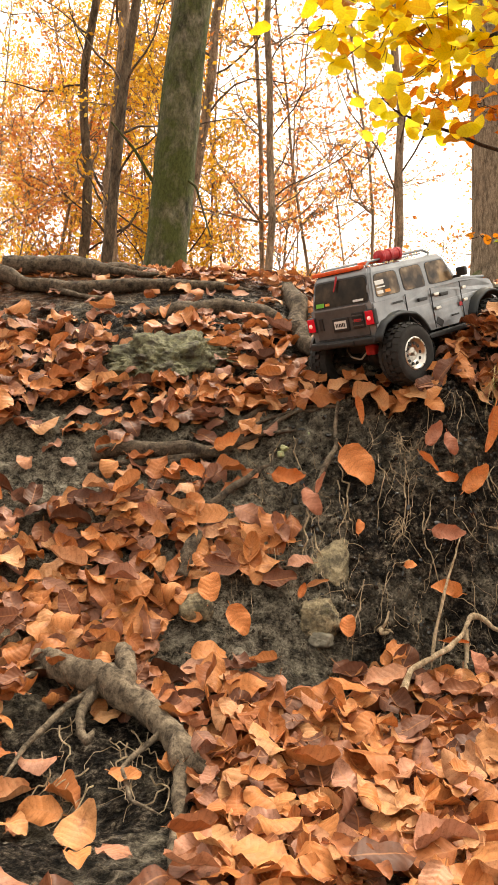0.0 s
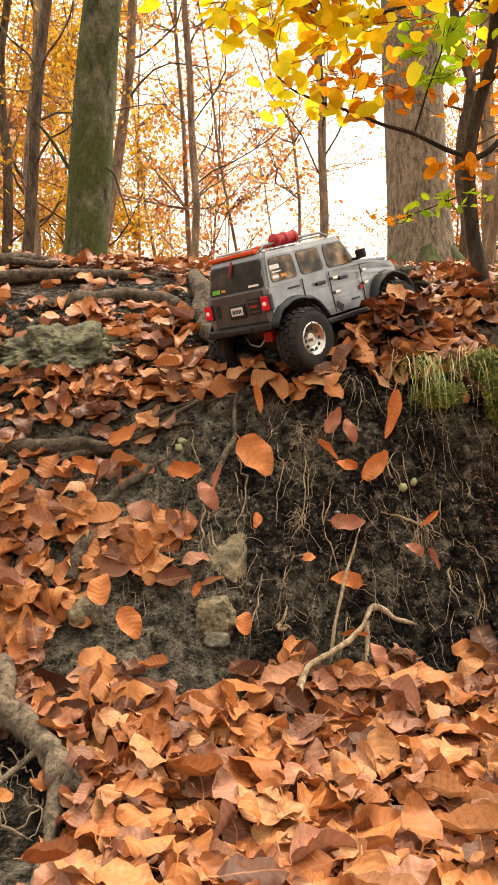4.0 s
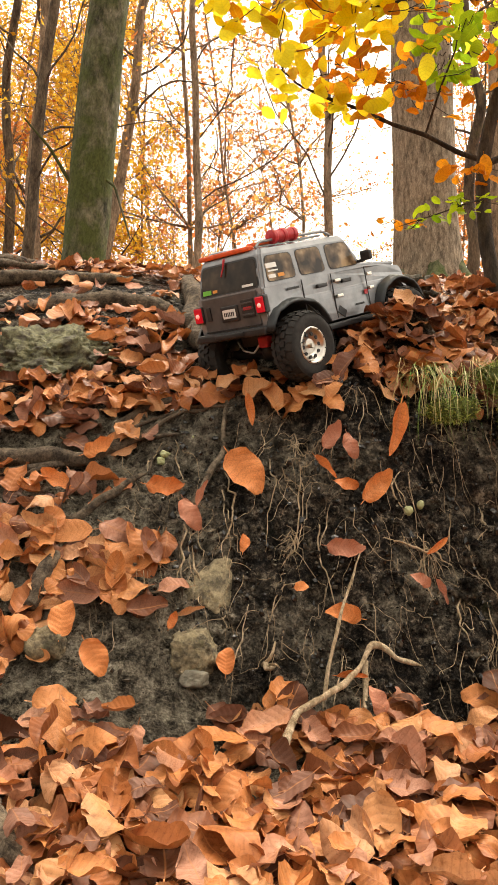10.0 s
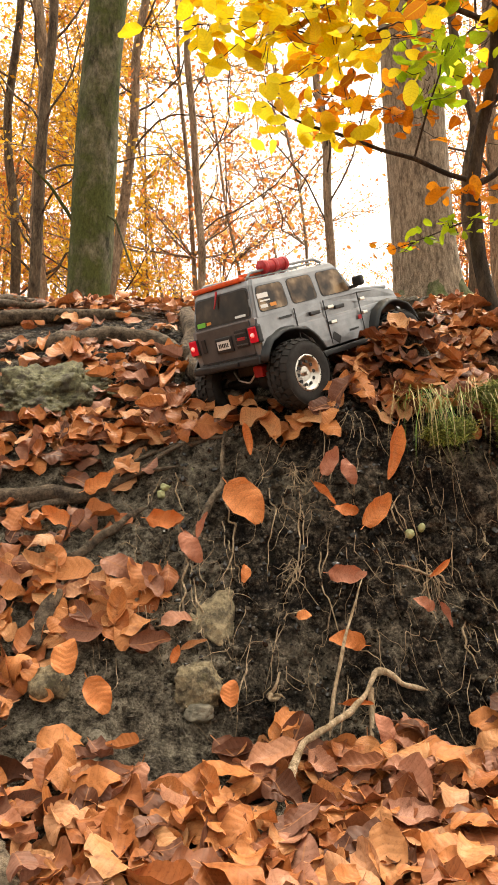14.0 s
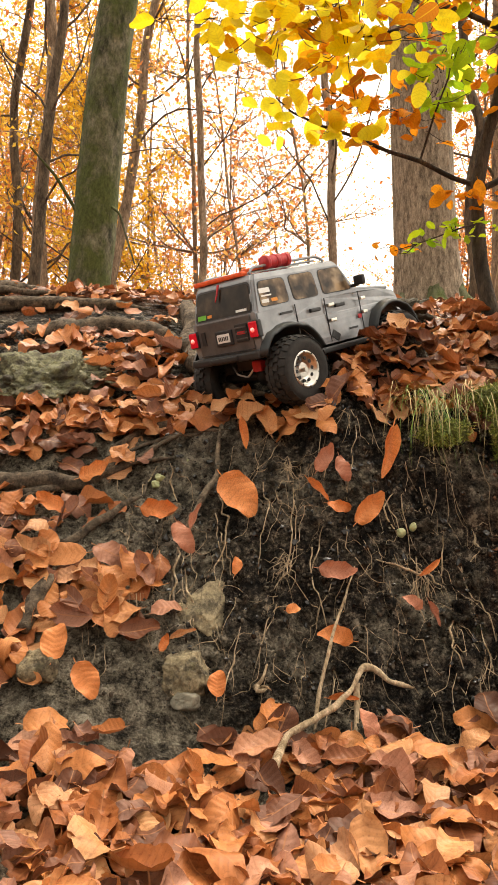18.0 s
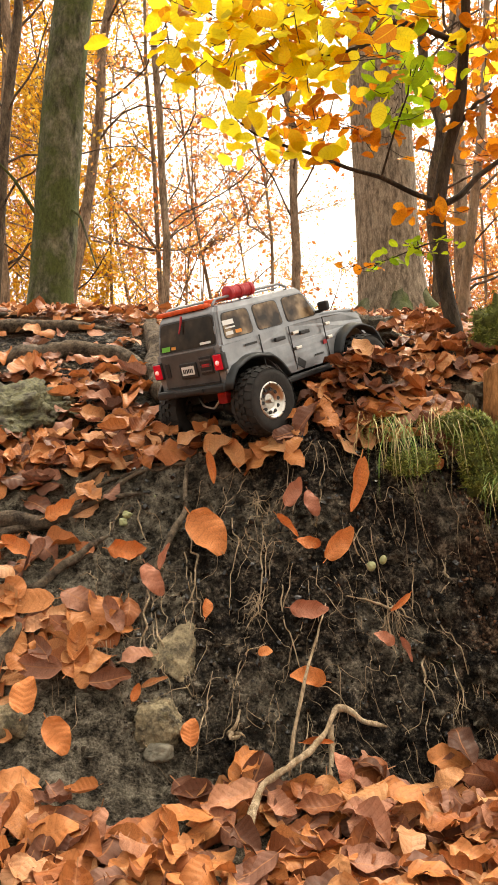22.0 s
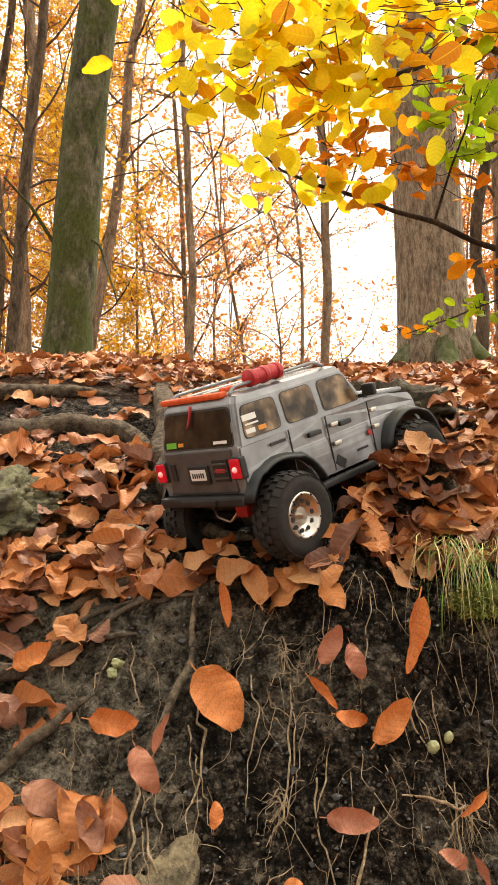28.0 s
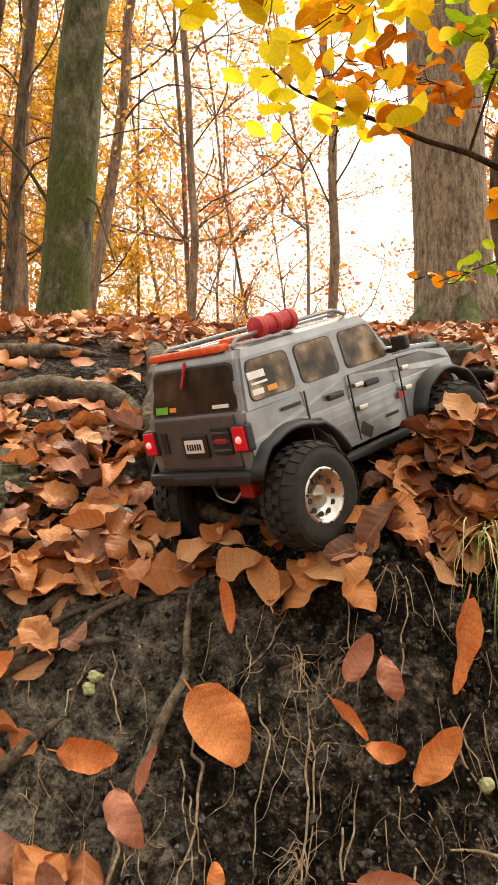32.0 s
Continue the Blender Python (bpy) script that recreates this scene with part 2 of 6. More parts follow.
BARK_DARK = bark_material("dark_sapling_bark", (0.03, 0.022, 0.016), (0.09, 0.065, 0.045), (0.06, 0.06, 0.03), 0.25, 30)
ROOT = bark_material("earthy_root_bark", (0.045, 0.033, 0.024), (0.22, 0.165, 0.115), (0.05, 0.042, 0.033), 0.30, 60, 1.0)
ROOT_WORN = bark_material("weathered_root_wood", (0.075, 0.055, 0.038), (0.36, 0.275, 0.19), (0.07, 0.054, 0.037), 0.30, 55, 0.9)
ROOT_PALE = bark_material("pale_rootlet_bark", (0.36, 0.25, 0.145), (0.72, 0.55, 0.37), (0.20, 0.13, 0.08), 0.22, 60)


# ---- building helpers ----
def mesh_object(name, verts, faces, mat, uvs=None, smooth=True):
    me = bpy.data.meshes.new(name)
    me.from_pydata([tuple(v) for v in verts], [], [tuple(f) for f in faces])
    if uvs is not None:
        layer = me.uv_layers.new(name="UVMap")
        idx = np.empty(len(me.loops), np.int32)
        me.loops.foreach_get("vertex_index", idx)
        layer.data.foreach_set("uv", np.asarray(uvs, np.float32)[idx].ravel())
    me.materials.append(mat)
    if smooth:
        me.polygons.foreach_set("use_smooth", np.ones(len(me.polygons), bool))
    return new(name, me)


def under(ob, parent):
    ob.parent = parent
    return ob


def part(name, bm, mat, parent, label="", smooth=False):
    me = bpy.data.meshes.new(name)
    bm.to_mesh(me)
    bm.free()
    me.materials.append(mat)
    if smooth:
        me.polygons.foreach_set("use_smooth", np.ones(len(me.polygons), bool))
    ob = new(name, me)
    ob.parent = parent
    if label:
        ob["label"] = label
    return ob


def tube(points, radii, sides=8, lumpy=0.0, seed=0):
    """Vertices and faces of a tapered, slightly lumpy tube along points, with closed ends."""
    rng = np.random.RandomState(seed)
    pts = np.asarray(points, float)
    # Resample to a smooth line.
    n = len(pts)
    seg = np.r_[0, np.cumsum(np.linalg.norm(np.diff(pts, axis=0), axis=1))]
    count = max(4, min(80, int(seg[-1] / (np.mean(radii) * 1.6)) + 2), 3 * n)
    s = np.linspace(0, seg[-1], count)
    fine = np.stack([np.interp(s, seg, pts[:, k]) for k in range(3)], 1)
    rad = np.interp(s, seg, np.asarray(radii, float) if len(radii) == n else np.linspace(radii[0], radii[-1], n))
    for _ in range(2):
        fine[1:-1] = 0.25 * fine[:-2] + 0.5 * fine[1:-1] + 0.25 * fine[2:]
    tan = np.gradient(fine, axis=0)
    tan /= np.linalg.norm(tan, axis=1)[:, None] + 1e-9
    ref = np.array([0.31, 0.22, 0.92]) if abs(tan[:, 2].mean()) < 0.8 else np.array([1.0, 0.1, 0])
    a = np.cross(tan, ref)
    a /= np.linalg.norm(a, axis=1)[:, None] + 1e-9
    b = np.cross(tan, a)
    ang = np.linspace(0, 2 * math.pi, sides, endpoint=False)
    r = 1 + lumpy * rng.uniform(-1, 1, (count, sides))
    if lumpy >= 0.1:
        grain = np.convolve(np.tile(rng.uniform(-1, 1, sides), 3), (0.2, 0.6, 0.2), "same")[sides:2 * sides]
        r = 1 + 0.55 * lumpy * rng.uniform(-1, 1, (count, sides)) + 1.3 * lumpy * grain[None, :] * (0.6 + 0.4 * np.sin(np.linspace(0, 9, count) + seed))[:, None]
    r = rad[:, None] * r
    ring = fine[:, None] + r[..., None] * (np.cos(ang)[None, :, None] * a[:, None] + np.sin(ang)[None, :, None] * b[:, None])
    verts = ring.reshape(-1, 3).tolist()
    faces = []
    for i in range(count - 1):
        for j in range(sides):
            k = (j + 1) % sides
            faces.append((i * sides + j, i * sides + k, (i + 1) * sides + k, (i + 1) * sides + j))
    faces.append(tuple(range(sides))[::-1])
    faces.append(tuple((count - 1) * sides + j for j in range(sides)))
    return verts, faces


def joined(pieces):
    """Several (vertices, faces) as one."""
    verts, faces = [], []
    for v, f in pieces:
        o = len(verts)
        verts += v
        faces += [tuple(i + o for i in q) for q in f]
    return verts, faces


# ---- the bank and the ground, one sheet to the horizon ----
YS = [-7.0, -2.0, -1.2, -0.9, -0.7, -0.55, -0.44, -0.36, -0.27, -0.2, -0.12, -0.05, 0.05, 0.15, 0.3, 0.5, 0.8, 1.2, 2.0, 4.0, 8.0, 20.0, 80.0]
XS = [-0.6, -0.3, 0.0, 0.12, 0.25, 0.5]
PROFILES = [
    [-0.5, -0.1, 0.0, 0.04, 0.08, 0.12, 0.2, 0.27, 0.34, 0.4, 0.46, 0.53, 0.61, 0.68, 0.78, 0.89, 1.0, 1.1, 1.25, 1.45, 1.6, 1.9, 2.5],
    [-0.5, -0.1, 0.0, 0.03, 0.07, 0.11, 0.19, 0.27, 0.345, 0.41, 0.465, 0.54, 0.62, 0.68, 0.77, 0.88, 1.0, 1.1, 1.25, 1.45, 1.6, 1.9, 2.5],
    [-0.5, -0.1, 0.0, 0.02, 0.04, 0.06, 0.1, 0.23, 0.335, 0.43, 0.515, 0.62, 0.685, 0.712, 0.77, 0.87, 1.0, 1.1, 1.25, 1.45, 1.6, 1.9, 2.5],
    [-0.5, -0.1, 0.0, 0.02, 0.035, 0.05, 0.08, 0.16, 0.31, 0.425, 0.575, 0.66, 0.712, 0.74, 0.78, 0.87, 1.0, 1.1, 1.25, 1.45, 1.6, 1.9, 2.5],
    [-0.5, -0.1, 0.0, 0.02, 0.03, 0.045, 0.06, 0.1, 0.24, 0.35, 0.52, 0.6, 0.675, 0.72, 0.78, 0.87, 1.0, 1.1, 1.25, 1.45, 1.6, 1.9, 2.5],
    [-0.5, -0.1, 0.0, 0.02, 0.03, 0.04, 0.05, 0.07, 0.13, 0.22, 0.4, 0.56, 0.67, 0.73, 0.8, 0.88, 1.0, 1.1, 1.25, 1.45, 1.6, 1.9, 2.5]]
def height(x, y):
    """The bank's height without its fine relief."""
    rows = [np.interp(y, YS, p) for p in PROFILES]
    x = np.clip(x, XS[0], XS[-1])
    z = 0.0 * x
    for n in range(len(XS) - 1):
        k = np.clip((x - XS[n]) / (XS[n + 1] - XS[n]), 0, 1)
        k = k * k * (3 - 2 * k)
        z = z + np.where((x >= XS[n]) & ((x < XS[n + 1]) | (n == len(XS) - 2)), rows[n] * (1 - k) + rows[n + 1] * k, 0)
    return z


LATTICE = np.random.RandomState(5).uniform(-1, 1, (128, 128))


def value_noise(x, y, scale):
    """Smooth random bumps, one every 1/scale metres."""
    u, w = np.asarray(x, float) * scale, np.asarray(y, float) * scale
    i, j = np.floor(u).astype(int), np.floor(w).astype(int)
    a, c = u - i, w - j
    a, c = a * a * (3 - 2 * a), c * c * (3 - 2 * c)
    g = lambda p, q: LATTICE[(i + p) % 128, (j + q) % 128]
    return (g(0, 0) * (1 - a) + g(1, 0) * a) * (1 - c) + (g(0, 1) * (1 - a) + g(1, 1) * a) * c


def relief(x, y):
    """Lumps, clods and crumbs of the bare earth."""
    face = np.exp(-((y + 0.15) / 0.35) ** 2)
    right = 1 + 0.9 * np.clip((x - 0.2) / 0.15, 0, 1) * (y < 0.3)
    z = 0.011 * value_noise(x, y, 9) + 0.014 * right * value_noise(x + 3, y, 19) + 0.014 * right * (0.35 - np.abs(value_noise(x, y + 5, 37))) + 0.009 * value_noise(x + 7, y, 85)
    z = z + 0.008 * (0.3 - np.abs(value_noise(x + 1, y + 2, 140))) * right
    hollow = 0.05 * np.exp(-((x - 0.33) / 0.075) ** 2 - ((y + 0.142) / 0.024) ** 2) + 0.03 * np.exp(-((x - 0.46) / 0.05) ** 2 - ((y + 0.19) / 0.03) ** 2)
    hollow = hollow + 0.07 * np.exp(-((x + 0.52) / 0.16) ** 2 - ((y + 0.82) / 0.10) ** 2)
    # Hollows that the tyres have dug, and the leaf bank round the sapling.
    hollow = hollow + 0.055 * np.exp(-((x + 0.085) / 0.085) ** 2 - ((y - 0.10) / 0.085) ** 2) + 0.035 * np.exp(-((x - 0.117) / 0.06) ** 2 - ((y - 0.30) / 0.07) ** 2)
    hollow = hollow - 0.05 * np.exp(-((x - 0.5) / 0.16) ** 2 - ((y - 0.38) / 0.16) ** 2) - 0.12 * np.exp(-((x - 0.25) / 0.07) ** 2 - ((y - 0.045) / 0.042) ** 2)
    return z * (0.35 + 0.65 * face) - hollow


def ground_z(x, y):
    x, y = np.asarray(x, float), np.asarray(y, float)
    near = np.exp(-np.maximum(0, np.hypot(x, y + 0.2) - 1.5))
    far = 0.25 * np.sin(0.35 * x + 0.8) * np.sin(0.22 * y) * np.clip((np.hypot(x, y) - 4) / 10, 0, 1)
    ridge = 0.045 * np.clip((-0.1 - x) / 0.4, 0, 1) * np.clip((y - 0.3) / 0.45, 0, 1) * np.clip((4.0 - y) / 2.0, 0, 1)
    return height(x, y) + relief(x, y) * near + far + ridge


def ground_normal(x, y, e=0.02):
    gx = (height(np.asarray(x + e), np.asarray(y)) - height(np.asarray(x - e), np.asarray(y))) / (2 * e)
    gy = (height(np.asarray(x), np.asarray(y + e)) - height(np.asarray(x), np.asarray(y - e))) / (2 * e)
    return Vector((-float(gx), -float(gy), 1)).normalized()


def steps(lo, fine_lo, fine_hi, hi, d):
    """Grid lines: even in the middle, widening outwards."""
    mid = np.arange(fine_lo, fine_hi, d)
    out, s, v = [], d, fine_hi
    while v < hi:
        out.append(v)
        s *= 1.22
        v += s
    low, s, v = [], d, fine_lo - d
    while v > lo:
        low.append(v)
        s *= 1.22
        v -= s
    return np.r_[[lo], low[::-1], mid, out, [hi]]


gx, gy = steps(-80, -0.8, 0.85, 80, 0.006), steps(-30, -1.0, 0.40, 90, 0.0046)
mx, my = np.meshgrid(gx, gy)
mz = ground_z(mx, my)
nx, ny = len(gx), len(gy)
idx = np.arange(nx * ny).reshape(ny, nx)
quads = np.stack([idx[:-1, :-1], idx[:-1, 1:], idx[1:, 1:], idx[1:, :-1]], -1).reshape(-1, 4)
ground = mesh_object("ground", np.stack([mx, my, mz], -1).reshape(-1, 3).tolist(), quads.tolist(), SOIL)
tagged(ground, "steep dark humus bank with a leaf-strewn forest floor", "ground", kind="structure")


# ---- leaves ----
def leaf_shape(curl, fold, twist, wavy, ratio=0.66, rows=13, seed=0):
    """A beech leaf of unit length along y: vertices, faces, uv. Bent along and across, pleated and crumpled, with a ragged edge, a drawn-out tip and a stalk."""
    r = np.random.RandomState(seed)
    verts, uvs = [], []
    ph, tip = r.uniform(0, 6.28, 8), r.uniform(-1, 1)
    lop = 1 + 0.05 * wavy * r.uniform(-1, 1, 2)
    bow, roll = 0.045 * wavy * r.uniform(-1, 1), 0.16 * wavy * r.uniform(-0.4, 1, 2)
    ways = r.normal(0, 1, (3, 2))
    for i in range(rows):
        t = i / (rows - 1)
        w = 0.5 * ratio * max(0.03, math.sin(math.pi * (0.012 + 0.97 * t) ** 0.90)) ** 0.54
        w *= 1 - 0.30 * max(0, (t - 0.78) / 0.22) * (1 - t) * 3
        bite = 1 - 0.022 * wavy * r.uniform(0, 1.7, 2) - 0.02 * (i % 2)
        for j in (-1, -0.72, -0.36, 0, 0.36, 0.72, 1):
            edge, k = abs(j), int(j > 0)
            x = j * w * lop[k] * (bite[k] if edge == 1 else 1) * (1 - 0.25 * abs(fold) * edge) + bow * math.sin(math.pi * t)
            z = fold * edge**1.3 * w * 0.9 + curl * (t - 0.45) ** 2 * 1.1 + twist * j * w * (t - 0.5) * 2 + wavy * 0.040 * edge**1.6 * math.sin(4.1 * math.pi * t + 1.9 * j + ph[0])
            z += roll[k] * max(0, edge - 0.4) ** 1.5 * w * 3 * math.sin(2.5 * t + ph[4 + k])
            for (p, q), f in zip(ways, ph[1:4]):
                z += 0.011 * wavy * math.sin(8 * (p * t + q * j * w) + f)
            z += 0.007 * wavy * edge * (-1) ** i + r.normal(0, 0.0028 * wavy)
            if t > 0.72:
                z += tip * wavy * 1.6 * (t - 0.72) ** 2
            verts.append((x, t - 0.5, z))
            uvs.append((0.5 + 0.5 * j, 6 * t - 0.9 * edge))
    faces = [(i * 7 + j, i * 7 + j + 1, i * 7 + j + 8, i * 7 + j + 7) for i in range(rows - 1) for j in range(6)]
    n = len(verts)
    zs = verts[3][2]
    verts += [(-0.012, -0.49, zs), (0.012, -0.49, zs), (0.01, -0.66, zs + 0.03), (-0.01, -0.66, zs + 0.03)]
    uvs += [(0.5, 0)] * 4
    faces.append((n, n + 1, n + 2, n + 3))
    return np.array(verts), faces, np.array(uvs)


BENDS = ((0.1, 0.15, 0.1, 0.8), (0.35, 0.25, -0.2, 1.2), (-0.35, 0.2, 0.3, 1.1), (0.6, 0.5, 0.2, 1.3), (-0.5, -0.3, -0.4, 1.2), (0.0, 0.05, 0.2, 1.4), (-0.15, -0.1, 0.1, 1.3), (0.3, -0.4, 0.5, 1.1), (0.7, 0.9, -0.3, 1.1), (0.1, 0.7, 0.6, 1.4),
         (-0.2, 0.1, -0.5, 1.7), (0.4, -0.2, 0.0, 1.3), (0.2, 0.3, 0.0, 2.1), (-0.6, 0.4, 0.2, 1.1), (0.1, -0.15, -0.2, 1.8), (-0.1, 1.2, 0.3, 1.2), (0.15, 0.2, 0.3, 1.5), (-0.25, -0.5, 0.1, 1.6), (0.05, 0.35, -0.3, 1.9), (0.2, 0.0, 0.4, 1.2))
SHAPES = [leaf_shape(c, f, t, 0.95 * e, 0.62 + 0.025 * (k % 6), 13, k) for k, (c, f, t, e) in enumerate(BENDS)]
FLAT = [leaf_shape(c, f, t, e, 0.64, 9, 40 + k) for k, (c, f, t, e) in enumerate(((0.1, 0.12, 0.1, 0.6), (0.3, 0.2, -0.2, 0.8), (-0.3, 0.25, 0.2, 0.9), (-0.5, 0.15, 0.3, 0.8), (0.2, 0.45, -0.3, 1.0)))]
NARROW = leaf_shape(0.25, 1.3, 0.9, 1.4, 0.36, 13, 51)


def leaf_cloud(name, places, mat, shapes=SHAPES):
    """Many leaves in one mesh. places: (matrix, index of the shape)."""
    vs, fs, us, o = [], [], [], 0
    for m, k in places:
        v, f, u = shapes[k % len(shapes)]
        a = np.array(m)
        vs.append(v @ a[:3, :3].T + a[:3, 3])
        fs += [tuple(i + o for i in q) for q in f]
        us.append(u)
        o += len(v)
    return mesh_object(name, np.concatenate(vs), fs, mat, np.concatenate(us))


def leaf_pose(x, y, lift, length, rng, tilt=0.45, spin=None):
    n = ground_normal(x, y, 0.05)
    n = (n * 1.0 + Vector((0, -0.12, 0.35)) + Vector(rng.normal(0, tilt, 3))).normalized()
    q = n.to_track_quat("Z", "Y").to_matrix().to_4x4()
    turn = Matrix.Rotation(rng.uniform(0, 2 * math.pi) if spin is None else spin, 4, "Z")
    p = Vector((x, y, float(ground_z(x, y)))) + n * 0.008 + Vector((0, 0, lift))
    return Matrix.Translation(p) @ q @ turn @ Matrix.Diagonal((length, length, length, 1))


def cover(x, y):
    """How thick the leaves lie, 0 to 1."""
    patch = 0.5 + 0.5 * math.sin(11 * x + 3.1 * math.sin(7 * y)) * math.sin(13 * y + 2.0 * math.sin(9 * x))
    foot = -0.515 if x < -0.2 else (-0.535 if x < -0.085 else (-0.425 if x < 0.15 else (-0.385 if x < 0.28 else -0.352)))
    if y < foot:                                        # foot of the bank
        bare = -0.575 < x < -0.275 and -1.1 < y < -0.572 - 0.85 * (x + 0.541)
        return 0.05 if bare else 1.0
    if y < -0.05:                                       # the bare face
        if x < -0.16:
            band = math.exp(-((y + 0.325) / 0.055) ** 4) * (1 if x < -0.2 else 0.2)
            if x < -0.37:
                return 0.92 if y < -0.26 else (0.8 if y > -0.07 else 0.15 + 0.4 * patch)
            up = 0.0 if y < -0.085 else (0.3 if x > -0.27 else 0.75)
            return max(0.9 * band, up, 0.25 * patch * (x < -0.3))
        return 0.0
    if 0.45 < x < 0.70 and -0.06 < y < 0.17:            # the stump
        return 0.04
    if x > 0.16:
        return 0.95
    if y < 0.22 and -0.15 < x < 0.13:
        return 0.0
    if abs(x + 0.17 - 0.14 * (0.25 - y)) < 0.035 and y < 0.6:
        return 0.08
    if -0.66 < x < -0.38 and 0.07 < y < 0.30:
        return 0.12
    if y < 0.3 and x < -0.1:
        return 0.55 + 0.45 * patch
    if 0.12 < x < 0.34 and 0.3 < y < 0.55:
        return 0.25
    if x < -0.3 and 0.4 < y < 0.78:
        return 0.10 + 0.35 * patch
    return 0.35 + 0.65 * patch if y < 0.6 else 1.0


rng = np.random.RandomState(4)
litter = tagged(new("leaf_litter"), "thick litter of dry orange-brown beech leaves", "fallen leaves")
spots = []
while len(spots) < 10500:
    x = rng.uniform(-1.15, 1.25)
    y = rng.choice([rng.uniform(-1.35, -0.4), rng.uniform(-0.45, 0.35), rng.uniform(0.0, 2.6)], p=[0.42, 0.18, 0.40])
    if rng.uniform() < cover(x, y):
        spots.append((x, y))
near, rest = [], []
for x, y in spots:
    size = rng.uniform(0.042, 0.076) * (1.0 if y < 0.5 else 0.85)
    lift = abs(rng.normal(0, 0.015)) + (0.004 if cover(x, y) > 0.6 else 0)
    place = (leaf_pose(x, y, lift * (1.0 if y < 0.5 else 0.6), size, rng, 0.33 if y < 0.5 else 0.24), rng.randint(len(SHAPES)))
    (near if len(near) < 260 and -0.42 < x < 0.42 and (-0.62 < y < 0.28) and rng.uniform() < 0.4 else rest).append(place)
leaf_bulk = under(leaf_cloud("leaf_mass", rest, LITTER), litter)
leaf_bulk["kind"] = "stuff"
leaf_data = []
for v, f, u in SHAPES:
    ob = mesh_object("leaf", v, f, LITTER, u)
    leaf_data.append(ob.data)
    bpy.data.objects.remove(ob)
for m, k in near:
    ob = new("leaf", leaf_data[k])
    ob.matrix_world = m
    ob.parent = litter

# Heaps of larger leaves caught on the slope.
hr = np.random.RandomState(14)
for x0, x1, y0, y1, count in ((-0.39, -0.20, -0.385, -0.28, 30), (-0.62, -0.37, -0.36, -0.22, 34), (-0.36, -0.24, -0.19, -0.14, 5), (-0.42, -0.13, -0.05, 0.09, 44), (0.17, 0.34, -0.03, 0.09, 46)):
    for _ in range(count):
        k = hr.randint(len(SHAPES))
        ob = new("leaf", leaf_data[k])
        x, y = hr.uniform(x0, x1), hr.uniform(y0, y1)
        ob.matrix_world = leaf_pose(x, y, abs(hr.normal(0.006, 0.008)), hr.uniform(0.046, 0.074), hr, 0.26)
        ob.parent = litter

# Single leaves that lie on the bare earth: place, length, way of the tip, tilt, colour.
ORANGE_DRY = leaf_material("bright_orange_dry_leaf", [(0.0, (0.54, 0.165, 0.050)), (1.0, (0.64, 0.235, 0.080))], 0.45, through=0.1)
PINKISH = leaf_material("pinkish_brown_dry_leaf", [(0.0, (0.40, 0.16, 0.10)), (1.0, (0.48, 0.20, 0.12))], 0.5, through=0.1)


def lone_leaf(x, z, y, length, spin, mat, label, k=0, lean=0.0):
    v, f, u = NARROW if k == 3 else SHAPES[(16, 12, 18)[k]]
    ob = mesh_object("fallen_leaf", v, f, mat, u)
    n = (ground_normal(x, y, 0.06) + Vector((0.1 * lean, -0.75, 0.1))).normalized()
    right = Vector((1, 0, 0)) - n * n.x
    right.normalize()
    up = n.cross(right)
    m = Matrix((right, up, n)).transposed().to_4x4()
    ob.matrix_world = Matrix.Translation(Vector((x, y, float(ground_z(x, y)))) + n * 0.026) @ m @ Matrix.Rotation(radians(spin), 4, "Z") @ Matrix.Diagonal((length, length, length, 1))
    return tagged(ob, label, "leaf", "leaves on the bare earth")


ON_FACE = {"O": (ORANGE_DRY, "bright orange beech leaf on the dark earth face"), "P": (PINKISH, "pinkish brown beech leaf on the dark earth face"), "D": (LITTER, "dark curled leaf on the earth face")}
for lx, ly, ll, ls, lk, tone in (
        (-0.064, -0.167, 0.090, -145, 0, "O"), (0.095, -0.266, 0.058, -95, 1, "P"), (0.087, -0.31, 0.054, 80, 2, "O"), (0.15, -0.199, 0.066, -40, 1, "O"), (0.189, -0.134, 0.104, -195, 3, "O"), (-0.191, -0.182, 0.067, -100, 1, "O"),
        (-0.145, -0.235, 0.059, -150, 2, "P"), (-0.13, -0.194, 0.049, -20, 3, "P"), (-0.378, -0.168, 0.058, 60, 1, "O"), (0.087, -0.145, 0.053, -30, 1, "P"), (0.117, -0.161, 0.047, -160, 2, "P"), (0.073, -0.179, 0.052, -140, 3, "O")):
    lone_leaf(lx, 0, ly, ll, ls, ON_FACE[tone][0], ON_FACE[tone][1], lk)
for lx, ly, ll, ls, lk, tone in (
        (0.105, -0.197, 0.04, -100, 2, "O"), (-0.267, -0.434, 0.055, -150, 0, "O"), (-0.054, -0.079, 0.066, -170, 3, "O"), (-0.137, -0.361, 0.04, -70, 3, "D"), (-0.164, -0.377, 0.026, -20, 1, "O"), (0.024, -0.313, 0.023, -80, 0, "O"),
        (-0.062, -0.268, 0.031, -5, 2, "O"), (-0.084, -0.392, 0.039, -5, 0, "O"), (0.092, -0.369, 0.045, -90, 3, "O"), (0.123, -0.405, 0.046, 20, 2, "P"), (-0.314, -0.394, 0.057, -5, 0, "O"), (-0.322, -0.082, 0.06, -60, 1, "O")):
    lone_leaf(lx, 0, ly, ll, ls, ON_FACE[tone][0], "dry orange beech leaf lying on the earth face" if tone != "D" else ON_FACE[tone][1], lk)


